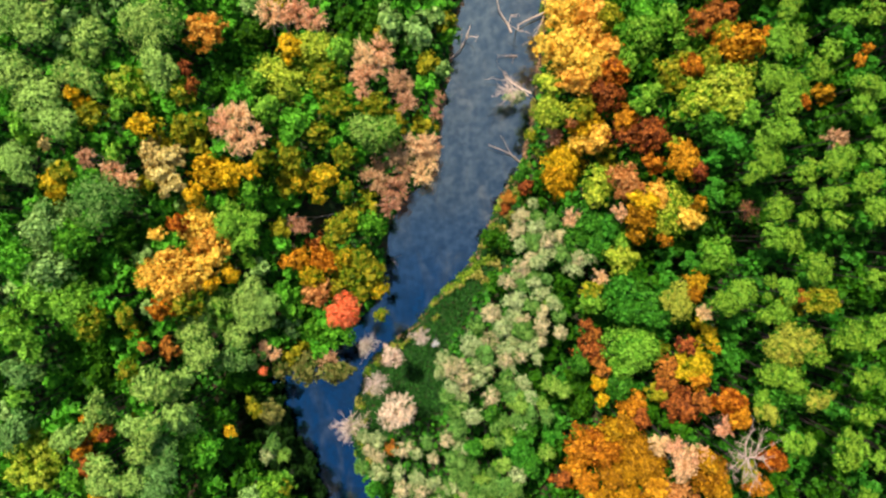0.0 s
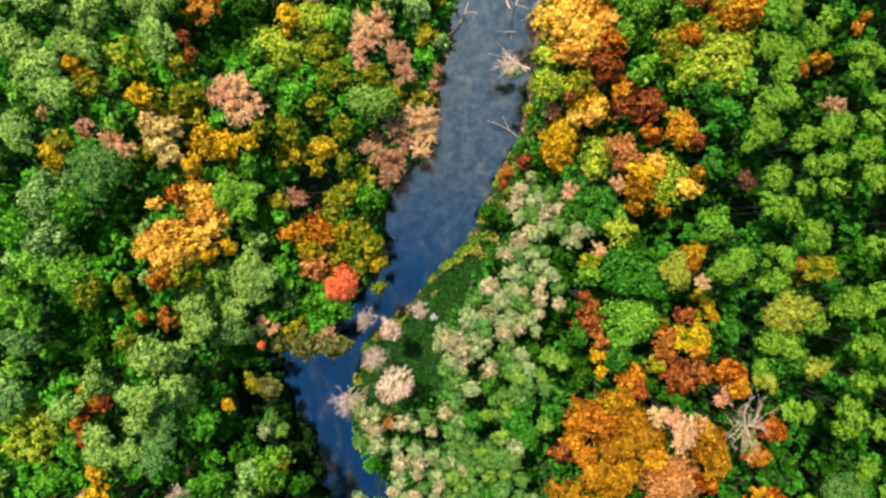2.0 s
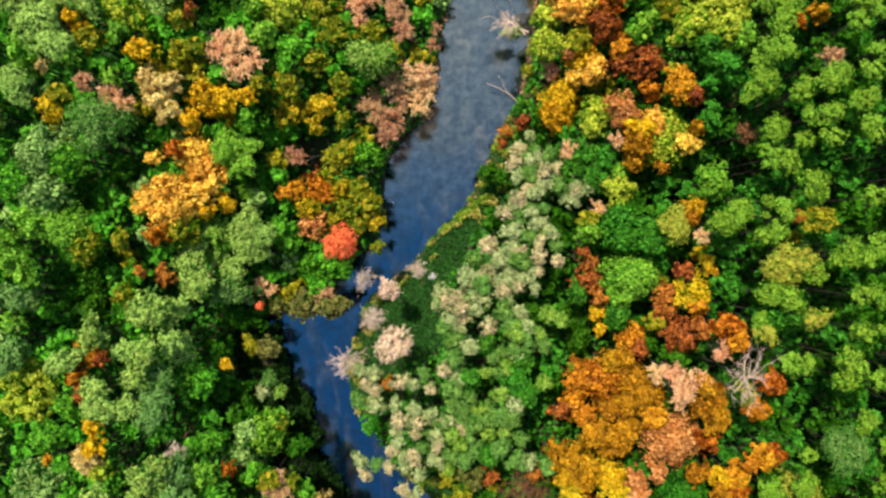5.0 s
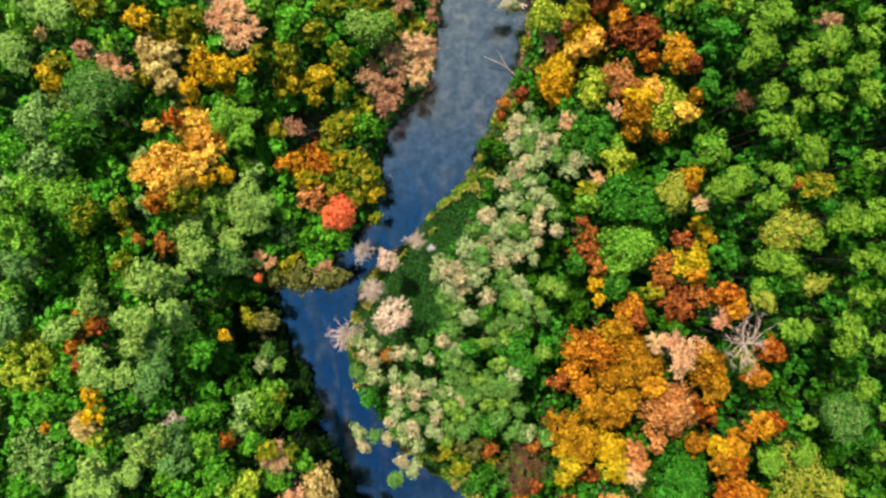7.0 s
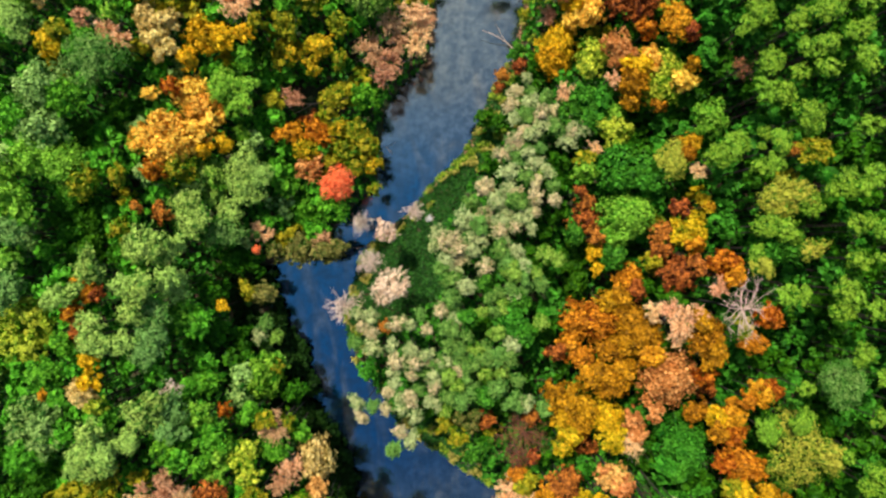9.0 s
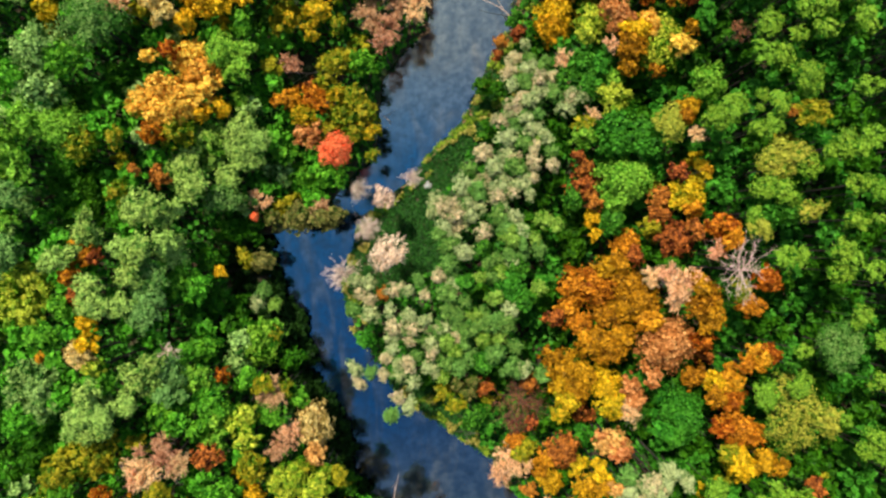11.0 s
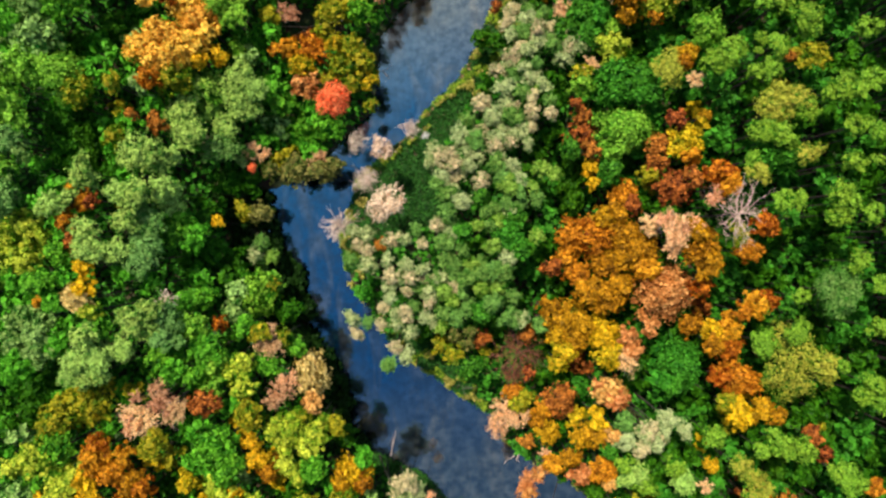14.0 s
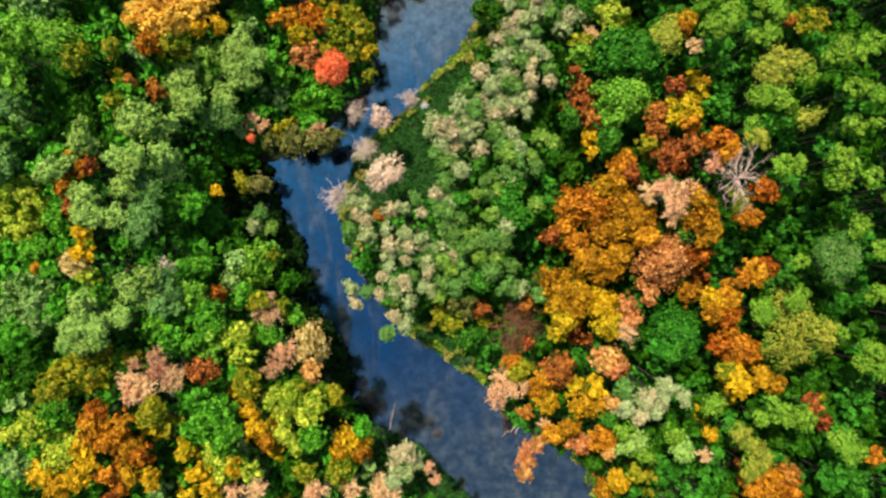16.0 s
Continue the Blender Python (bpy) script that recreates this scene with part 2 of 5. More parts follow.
def marshy(x, y):
    """Whether a place is open reed marsh on the bank."""
    d = x - table(RIGHT_BANK, y)
    low = table(LEFT_BANK, y) - x
    return ((d > -0.4) & (d < table(MARSH, y)) & (y > -18) & (y < 26)) | ((d > -0.3) & (d < 7.0) & (y < -27) & (y > -41)) | ((low > -0.3) & (low < 5.5) & (y < -44) & (y > -60))


def land(x, y):
    d = inland(x, y)
    return np.interp(d, [-6, -1.5, 0, 0.8, 4, 30], [-1.6, -0.8, -0.05, 0.35, 0.6, 1.2])


def mesh_from(name, verts, faces, material, smooth=False, top_light=None):
    """A mesh from arrays of corners and of equal-sided faces."""
    me = bpy.data.meshes.new(name)
    verts, faces = np.asarray(verts, np.float32), np.asarray(faces, np.int32)
    k = faces.shape[1]
    me.vertices.add(len(verts))
    me.vertices.foreach_set("co", verts.ravel())
    me.loops.add(faces.size)
    me.loops.foreach_set("vertex_index", faces.ravel())
    me.polygons.add(len(faces))
    me.polygons.foreach_set("loop_start", np.arange(0, faces.size, k, dtype=np.int32))
    me.polygons.foreach_set("use_smooth", np.full(len(faces), smooth))
    me.materials.append(material)
    if top_light is not None:
        me.attributes.new("top_light", "FLOAT", "POINT").data.foreach_set("value", np.asarray(top_light, np.float32))
    me.update(calc_edges=True)
    return me


def sheet(xs, ys, height):
    X, Y = np.meshgrid(xs, ys)
    Z = height(X, Y)
    nx, ny = len(xs), len(ys)
    i = np.arange(nx * ny).reshape(ny, nx)
    faces = np.stack([i[:-1, :-1], i[:-1, 1:], i[1:, 1:], i[1:, :-1]], -1).reshape(-1, 4)
    return np.stack([X, Y, Z], -1).reshape(-1, 3), faces


def ground_height(X, Y):
    bumps = 0.12 * np.sin(X * 0.9 + 1.3 * np.sin(Y * 0.37)) * np.sin(Y * 0.8 + np.sin(X * 0.5))
    return land(X, Y) + bumps * (inland(X, Y) > 0.5)


far = np.array([95, 130, 200, 400, 900, 2500.0])
xs = np.concatenate([-far[::-1], np.arange(-85, 85.1, 1.0), far])
ys = np.concatenate([-np.array([2500, 900, 400, 200, 130.0]), np.arange(-110, 110.1, 1.0), np.array([130.0, 200, 400, 900, 2500])])
ground = tagged(new("ground", mesh_from("ground", *sheet(xs, ys, ground_height), ground_material(), True)),
                "dark mossy forest floor with brown leaf litter", "ground", kind="structure")

wy = np.arange(-108, 108.1, 1.0)
wx = np.linspace(0, 1, 25)
wv = [(table(LEFT_BANK, y) - 3 + f * (table(RIGHT_BANK, y) - table(LEFT_BANK, y) + 6), y, 0.0) for y in wy for f in wx]
wi = np.arange(len(wv)).reshape(len(wy), len(wx))
wf = np.stack([wi[:-1, :-1], wi[:-1, 1:], wi[1:, 1:], wi[1:, :-1]], -1).reshape(-1, 4)
tagged(new("water", mesh_from("water", wv, wf, water_material(), True)),
       "slow blue-grey river with silt streaks and mirror surface", "river", kind="structure")


# ---- foliage and wood ----
def leaf_quads(p, nrm, size, rng, long=1.0, along=None):
    """Small folded leaf sprays at the points p, facing nrm."""
    k = len(p)
    nrm = nrm / np.linalg.norm(nrm, axis=1, keepdims=True)
    if along is None:
        along = rng.normal(size=(k, 3))
    u = along - nrm * np.sum(along * nrm, 1, keepdims=True)
    u /= np.linalg.norm(u, axis=1, keepdims=True) + 1e-9
    v = np.cross(nrm, u)
    s = (size * rng.uniform(0.7, 1.35, k))[:, None]
    fold = nrm * s * 0.28
    c = np.stack([p - u * s * long - fold * 0.5, p + v * s * 0.75 / long ** 0.5 + fold * 0.3, p + u * s * long - fold * 0.5, p - v * s * 0.75 / long ** 0.5 + fold * 0.3], 1)
    return c.reshape(-1, 3), np.arange(4 * k).reshape(-1, 4)


def ball(k, rng, low=-1.0):
    d = rng.normal(size=(k, 3))
    d /= np.linalg.norm(d, axis=1, keepdims=True)
    d[:, 2] = np.where(d[:, 2] < low, -d[:, 2], d[:, 2])
    return d


def crown_mesh(kind, leaves, size, seed):
    """A crown of radius about 1 round the origin: a dome of lobes covered with leaf sprays, with gaps between.
    Also gives how far up the crown each corner sits, from -1 at the skirts to 1 at the top, for the painted top light."""
    rng = np.random.default_rng(seed)
    if kind in ("thin", "twig"):
        # sprays string out along limbs that fan out from the stem
        n = int(rng.integers(26, 34))
        way = ball(n, rng, 0.0) * [1, 1, 0.75] + [0, 0, 0.2]
        way /= np.linalg.norm(way, axis=1, keepdims=True)
        reach = rng.uniform(0.7, 1.08, n)
        i = rng.integers(0, n, leaves)
        f = rng.uniform(0.22, 1.0, leaves) ** 0.7
        p = way[i] * (reach[i] * f)[:, None] + [0, 0, -0.3]
        p += rng.normal(scale=0.095, size=p.shape) * f[:, None]
        along = way[i] + rng.normal(scale=0.35, size=p.shape)
        nrm = way[i] * 0.4 + [0, 0, 0.7] + rng.normal(scale=0.4, size=p.shape)
        v, faces = leaf_quads(p, nrm, size, rng, 2.0, along)
        return v, faces, np.repeat(np.clip(f * 2 - 1, -1, 1), 4)
    n, wide, low, rad, rise = {"pine": (int(rng.integers(9, 13)), 0.7, 0.10, (0.24, 0.40), 0.55),
                               "willow": (int(rng.integers(9, 13)), 0.68, 0.0, (0.24, 0.42), 0.6),
                               "round": (int(rng.integers(13, 17)), 0.62, 0.0, (0.28, 0.42), 0.62)}.get(kind, (9 + leaves // 65, 0.82, -0.1, (0.7, 1.25), 0.62))
    turn = rng.uniform(0, 6.283) + 2.39996 * np.arange(n)
    rho = wide * np.sqrt((np.arange(n) + rng.uniform(0.1, 0.9, n)) / n)
    c = np.stack([rho * np.cos(turn), rho * np.sin(turn), low + rise * (1 - (rho / 0.8) ** 2) + rng.normal(scale=0.1, size=n)], 1)
    c[:, :2] *= rng.uniform(0.86, 1.14, 2)
    c[:, :2] += rng.normal(scale=0.05, size=(n, 2))
    r = rng.uniform(*rad, n) * (1.08 - 0.25 * rho) * (0.92 / n ** 0.5 if kind == "broadleaf" else 1.0)
    c, r = np.vstack([c, [[0, 0, -0.1]]]), np.append(r, 0.45)
    # sprays sit in small tufts over the lobes
    per, tuft = {"pine": (8, 0.07), "willow": (8, 0.08), "round": (8, 0.07)}.get(kind, (11, 0.085))
    clumps = leaves // per
    pick = rng.choice(len(r), clumps * 3, p=r ** 2 / np.sum(r ** 2))
    dirs = ball(clumps * 3, rng, -0.35)
    p = c[pick] + dirs * (r[pick] * rng.uniform(0.72, 1.24, clumps * 3))[:, None]
    inside = np.linalg.norm(p[:, None, :] - c[None], axis=2) < r[None] * 0.68
    keep = np.flatnonzero(~inside.any(1))[:clumps]
    p, dirs = np.repeat(p[keep], per, 0), np.repeat(dirs[keep], per, 0)
    puff = ball(len(p), rng, -0.3)
    girth = np.repeat(rng.uniform(0.5, 1.6, len(keep)), per)[:, None]
    p = p + puff * tuft * 1.5 * girth * rng.uniform(0.3, 1.5, (len(p), 1))
    wave = rng.normal(scale=4.0, size=(3, 3))
    p = p + 0.06 * np.sin(p @ wave + rng.uniform(0, 6, 3))
    out = p / (np.linalg.norm(p, axis=1, keepdims=True) + 1e-6)
    nrm = puff * (0.25 if kind == "pine" else 0.35) + dirs * 0.75 + out * 0.45 + rng.normal(scale=0.32 if kind == "pine" else 0.4, size=p.shape)
    # paler colour towards the top paints in top-lit crowns; tufts vary at random
    top_light = np.clip((p[:, 2] - 0.3) / 0.5, -1, 1) * 0.6 + np.clip(dirs[:, 2] * 2 - 0.9, -1, 1) * 0.4
    top_light += 0.4 * np.repeat(rng.normal(size=len(keep)), per)
    if kind == "willow":
        v, faces = leaf_quads(p, nrm, size, rng, 2.3, dirs * [1, 1, 0.2] + [0, 0, -0.4] + rng.normal(scale=0.3, size=p.shape))
    else:
        v, faces = leaf_quads(p, nrm, size * 1.07, rng, 1.3 if kind == "pine" else 1.15, puff + rng.normal(scale=0.5, size=p.shape))
    return v, faces, np.repeat(top_light, 4)


def tube(pts, radii, sides=5):
    """A tapering limb along the points."""
    pts = np.asarray(pts, float)
    verts, faces = [], []
    for i, (p, r) in enumerate(zip(pts, radii)):
        t = pts[min(i + 1, len(pts) - 1)] - pts[max(i - 1, 0)]
        t /= np.linalg.norm(t) + 1e-9
        a = np.cross(t, [0.31, 0.2, 0.93] if abs(t[2]) < 0.9 else [1.0, 0, 0])
        a /= np.linalg.norm(a)
        b = np.cross(t, a)
        for s in range(sides):
            w = 2 * math.pi * s / sides
            verts.append(p + r * (a * math.cos(w) + b * math.sin(w)))
    for i in range(len(pts) - 1):
        for s in range(sides):
            q = i * sides
            faces.append((q + s, q + (s + 1) % sides, q + sides + (s + 1) % sides, q + sides + s))
    return verts, faces


def joined(pieces):
    verts, faces = [], []
    for v, f in pieces:
        k = len(verts)
        verts += [tuple(q) for q in v]
        faces += [tuple(i + k for i in q) for q in f]
    return verts, faces


def limb(rng, start, way, length, radius, depth, up=0.15, kids=3):
    """A crooked limb with side branches."""
    pts, p, d = [np.array(start, float)], np.array(start, float), np.array(way, float)
    for _ in range(3):
        d = d / np.linalg.norm(d) + rng.normal(scale=0.22, size=3) + [0, 0, up]
        d /= np.linalg.norm(d)
        p = p + d * length / 3
        pts.append(p)
    out = [tube(pts, np.linspace(radius, radius * 0.35, 4), 5 if depth == 2 else 3)]
    if depth:
        for _ in range(kids):
            i = int(rng.integers(1, 4))
            side = d + rng.normal(scale=0.75, size=3)
            out += limb(rng, pts[i], side, length * rng.uniform(0.4, 0.65), radius * 0.5, depth - 1, up, kids)
    return out


def limbs_mesh(seed, count, radius, depth, kids, material, reach=0.95):
    rng = np.random.default_rng(seed)
    out = []
    for i in range(count):
        w = 2 * math.pi * (i + rng.uniform(-0.3, 0.3)) / count
        up = rng.uniform(0.1, 1.0)
        out += limb(rng, (0, 0, -0.75 + (0.3 if count < 10 else 0.65) * rng.random()), (math.cos(w), math.sin(w), up), reach * rng.uniform(0.75, 1.05), radius, depth, 0.05, kids)
    return mesh_from("branchwork", *joined(out), material, True)


def trunk_mesh(seed, material):
    """A trunk one metre high that the tree's height stretches, with flared foot and slight bends."""
    rng = np.random.default_rng(seed)
    zs = [-0.03, 0.02, 0.08, 0.3, 0.55, 0.8, 1.0]
    pts = [(rng.normal(scale=0.35) * z, rng.normal(scale=0.35) * z, z) for z in zs]
    verts, faces = [], []
    for (x, y, z), r in zip(pts, [1.7, 1.35, 1.05, 0.92, 0.78, 0.62, 0.42]):
        verts += [(x + r * math.cos(a), y + r * math.sin(a), z) for a in np.linspace(0, 2 * math.pi, 8)[:-1]]
    for i in range(len(zs) - 1):
        for s in range(7):
            faces.append((i * 7 + s, i * 7 + (s + 1) % 7, i * 7 + 7 + (s + 1) % 7, i * 7 + 7 + s))
    return mesh_from("trunk", verts, faces, material, True)


SIZES = (1.5, 2.2, 3.1, 4.3)
COUNTS = {"pine": (800, 1500, 2500, 4300), "broadleaf": (540, 960, 1750, 4000), "willow": (560, 1000, 1700, 2600), "thin": (420, 740, 1200, 2000), "twig": (300, 520, 760, 1200), "round": (900, 1600, 2600, 4200)}
SPRAY = {"pine": 0.145, "broadleaf": 0.225, "willow": 0.15, "thin": 0.12, "twig": 0.075, "round": 0.165}
CROWNS = {}
for kind, counts in COUNTS.items():
    for size, (radius, leaves) in enumerate(zip(SIZES, counts)):
        for variant in range(4):
            v, f, top_light = crown_mesh(kind, leaves, SPRAY[kind] * (0.84 if size == 3 else 1.0) / radius, 100 * size + 10 * variant + len(kind))
            CROWNS[kind, size, variant] = mesh_from("crown", v, f, LEAF["g"], False, top_light)
TRUNKS = {"pine": [trunk_mesh(i, PINE_BARK) for i in range(3)], "broadleaf": [trunk_mesh(i + 5, BARK) for i in range(3)],
          "willow": [trunk_mesh(i + 9, BARK) for i in range(3)], "thin": [trunk_mesh(i + 13, BARK) for i in range(3)],
          "bare": [trunk_mesh(i + 17, BARK) for i in range(3)]}
BRANCHING = {"pine": [limbs_mesh(i + 30, 6, 0.035, 0, 0, PINE_BARK, 0.7) for i in range(3)],
         "broadleaf": [limbs_mesh(i + 40, 6, 0.035, 0, 0, BARK, 0.75) for i in range(3)],
         "willow": [limbs_mesh(i + 50, 6, 0.03, 1, 2, BARK, 0.8) for i in range(3)],
         "thin": [limbs_mesh(i + 60, 8, 0.03, 2, 2, PALE_BARK) for i in range(4)],
         "rust": [limbs_mesh(i + 80, 16, 0.016, 2, 4, RUST_TWIG, 0.95) for i in range(3)],
         "bare": [limbs_mesh(i + 70, 16, 0.021, 2, 4, DEAD_WOOD, 0.95) for i in range(3)]}

KINDS = {"P": "pine", "B": "broadleaf", "F": "willow", "S": "thin", "D": "bare"}
LABELS = {
    "p": "tall pine with grey-green clumped needle crown", "pb": "pine with blue-grey green needle crown", "py": "tall pine with sunlit yellow-green needle crown",
    "pk": "pine with tan-tipped yellow-green needle crown", "m": "round dense mid-green conifer crown", "g": "leafy green broadleaf tree in the forest",
    "gl": "green broadleaf tree with pale leaf tips", "d": "deep green shaded understorey broadleaf tree", "l": "lime green broadleaf tree turning yellow",
    "lw": "soft lime green broadleaf tree", "yl": "lime-yellow autumn broadleaf tree", "y": "bright yellow autumn birch tree", "yo": "golden orange-yellow autumn birch tree",
    "wg": "dull green willow with pale tips", "gd": "dense mid-green broadleaf tree with dark gaps", "yp": "pale golden autumn birch tree", "yt": "ochre yellow autumn oak tree", "t": "olive and ochre autumn oak tree", "da": "low near-black thicket standing in for bank shade", "tb": "dull olive-brown oak tree leaning over the river", "o": "vivid orange autumn maple tree", "ko": "apricot orange autumn maple tree",
    "r": "rust-brown autumn oak tree", "R": "scarlet red maple tree at the river bank", "k": "half-bare tree with pinkish tan leaves",
    "kc": "half-bare tree with cream seed heads on the marsh",
    "ky": "tan-yellow autumn birch tree",
    "kb": "half-bare tree with brownish pink leaves", "r2": "half-bare tree with dark rust-red twigs", "w": "pale grey-green willow near the river bank",
    "kw": "buff and pale green willow near the river", "gw": "half-bare bank tree with grey lichen twigs", "W": "small bleached white snag in the marsh",
    "D": "bare dead tree with bleached spreading branches",
}
NAMES = {"P": "pine_tree", "F": "willow_tree", "S": "half_bare_tree", "D": "bare_tree"}
AUTUMN = {"yp": "birch_tree", "ky": "birch_tree", "y": "birch_tree", "yo": "birch_tree", "o": "maple_tree", "ko": "maple_tree", "R": "maple_tree", "t": "oak_tree", "tb": "oak_tree", "yt": "oak_tree", "r": "oak_tree"}
rng_tree = random.Random(11)
STANDING = []


def part(name, me, parent, m, material=None):
    ob = new(name, me)
    ob.parent = parent
    ob.matrix_basis = m
    if material:
        ob.material_slots[0].link = "OBJECT"
        ob.material_slots[0].material = material
    return ob


def tree(letter, colour, x, y, r, h):
    """One tree: foot on the ground, trunk, limbs and a crown of radius r with its top h metres up."""
    kind = KINDS[letter]
    fx, fy = x, y
    while inland(fx, fy) < 0.4:
        # a crown over the water leans out from its bank
        fx += 0.3 if fx - table(RIGHT_BANK, fy) > table(LEFT_BANK, fy) - fx else -0.3
    z = float(ground_height(np.array(fx), np.array(fy)))
    root = tagged(new(NAMES.get(letter) or AUTUMN.get(colour, "broadleaf_tree")), LABELS[colour], "tree", NAMES.get(letter, "broadleaf") + "s of the forest")
    root.empty_display_size = 0.5
    root.matrix_basis = pose(fx, fy, z)
    top = h - z
    deep = {"pine": 0.95, "broadleaf": 1.15, "willow": 1.15, "thin": 1.0, "bare": 0.55}[kind] * rng_tree.uniform(0.88, 1.1)
    mid = max(top - 0.82 * r * deep, 0.6 * r)
    girth = (0.024 if kind == "pine" else 0.035) * r + 0.0025 * top
    i = rng_tree.randrange(12)
    part("trunk", TRUNKS[kind][i % 3], root, Matrix(((girth, 0, x - fx, 0), (0, girth, y - fy, 0), (0, 0, mid, 0), (0, 0, 0, 1))))
    wide = rng_tree.uniform(0.86, 1.16)
    spin = Matrix.Rotation(rng_tree.uniform(0, 6.283), 4, "Z")
    grow = Matrix.Translation((x - fx, y - fy, mid)) @ spin @ Matrix.Diagonal((r * wide, r / wide, r * deep, 1))
    part("branchwork", BRANCHING["bare" if colour in ("gw", "W") else "rust" if colour == "r2" else kind][i % 3], root, grow)
    if kind != "bare":
        size = 0 if r < 1.8 else 1 if r < 2.6 else 2 if r < 3.6 else 3
        part("crown", CROWNS["twig" if colour in ("gw", "W", "r2") else "round" if colour in ("R", "m") else kind, size, i % 4], root, grow, LEAF[colour])
    STANDING.append((x, y, r, h, colour))
    return root


def grove(letter, colour, *spots):
    for x, y, r, h in spots:
        tree(letter, colour, x, y, r, h)


# ---- the trees that stand out one by one ----
grove("P", "p",
      (-53.1, 47.4, 3.71, 20.5), (-49.5, 46.8, 2.48, 20.2), (-38.3, 46.5, 2.08, 19.5), (-36.5, 45.1, 4.15, 19.8), (-50.3, 44.5, 2.3, 20.7),
      (-43.9, 44.1, 3.18, 19.3), (-54.8, 41.2, 2.46, 20.8), (-35.4, 40, 2.91, 19.8), (-53.2, 39.9, 3.14, 20.3), (-45.9, 39.5, 2.47, 20.4),
      (-43.5, 38.2, 2.05, 20.8), (-50.1, 36.5, 3.45, 20.6), (-48.4, 33.6, 2.88, 20.5), (-53.5, 28.8, 2.79, 20.8), (-27.4, 9.9, 2.87, 13.5),
      (-25.3, 8.7, 2.25, 13), (-28.2, 7.6, 2.26, 12.6), (-27.3, 6.5, 2.74, 11.9), (-34.8, 5.1, 3.11, 14.3), (-30.1, 3.8, 2.31, 10.8))
grove("P", "p",
      (-33.6, 2.3, 2.62, 15.6), (-35.5, -0.3, 1.75, 15.5), (-38.7, -0.6, 3.2, 19.5), (-36.8, -1.7, 2.14, 17.3), (-45.1, -3, 2.28, 21.3),
      (-44.5, -3.7, 1.82, 20.3), (-36.5, -5.3, 2.11, 18.4), (-41.4, -5.7, 1.65, 20.2), (-47.5, -6.1, 1.49, 20.1), (-38.6, -6.1, 2.29, 21),
      (-36.5, -6.3, 2.61, 16), (-49.4, -6.8, 2.07, 20.3), (-39.2, -7.1, 1.64, 21.1), (-51.3, -7.2, 1.26, 19.2), (-40.5, -9.4, 2.08, 19.6),
      (-44.9, -10.5, 2.29, 21), (-44.7, -12.7, 2.46, 21), (-41.6, -13.3, 2.16, 19.9), (-38.1, -21, 2.08, 19.6), (-39.8, -22.3, 2.46, 21))
grove("P", "p",
      (-39.1, -23.1, 2.5, 19.4), (-45.3, -24.1, 2.26, 22.1), (-41.7, -25.9, 1.84, 19.4), (-43.4, -26.2, 2.08, 19.7), (-44.4, -26.7, 2.28, 21.2),
      (-46.9, -27, 2.04, 21.1), (-48.2, -28.5, 1.82, 20.3), (-47.1, -28.6, 2.49, 19.9), (-44.8, -28.6, 2.07, 20), (23.8, -45.1, 2.22, 18.3),
      (29.9, -45.9, 2.06, 18.7))
grove("P", "m",
      (-9.8, 31.5, 2.39, 17.5), (-6.9, 30.9, 2.4, 17.4), (-8.6, 30.7, 2.59, 16.8))
grove("P", "l",
      (-28.1, 20.3, 2.79, 15.7), (-25.4, 20.2, 1.58, 15.4), (-28.8, 19.6, 1.9, 16.8), (-26.8, 17.9, 2.46, 15.3))
grove("B", "yo",
      (46.4, 32.3, 1.47, 24), (33.1, 19.8, 1.17, 19), (26.3, 18.3, 1.99, 17.6), (26.2, 16.5, 2.04, 15.3), (29.5, 15.2, 1.13, 16.2),
      (32.4, 9.4, 1.95, 19.1), (31.5, 8.2, 1.39, 20.1), (33.9, 1.2, 0.77, 20.3), (24.2, -10.5, 1.82, 14.2), (22.4, -10.9, 2.08, 13.8),
      (32.7, -13.4, 1.92, 20.6), (25.1, -14, 2.87, 14.9), (33.5, -15.7, 2.69, 20.4), (26.6, -15.8, 3.67, 15.4), (24.3, -17.1, 2.47, 14.5),
      (34, -17.5, 2.15, 20.6), (22, -17.9, 2.32, 14.1), (24.3, -20.5, 2.31, 14.6), (20.5, -21.5, 2.32, 14.1), (22.6, -22.3, 2.3, 14.8))
grove("B", "yo",
      (14.4, -23.3, 1.68, 13), (16.6, -25.2, 3.29, 13.2), (18.8, -25.7, 1.83, 13.8), (32.5, -25.9, 1.99, 17.4), (15.4, -27.2, 1.84, 13.2),
      (18, -27.7, 1.83, 13.5), (35.4, -28.6, 1.59, 17.4), (41.9, -37.7, 2.25, 16.8), (43.7, -38.5, 1.45, 16.6), (12.4, -39.2, 1.7, 11.8),
      (20.2, -40.5, 2.24, 17), (18, -41, 1.8, 14.9), (13.8, -41.1, 1.86, 12.4), (-42.5, -43.9, 2.21, 18), (-25.2, -44.1, 2.3, 14.8),
      (16.7, -44.6, 1.85, 13.1), (-15.4, -46.6, 1.83, 13.9), (-12.3, -46.9, 1.5, 13.4), (-42.8, -47, 2.22, 17.7), (20.7, -52.7, 1.81, 14.8))
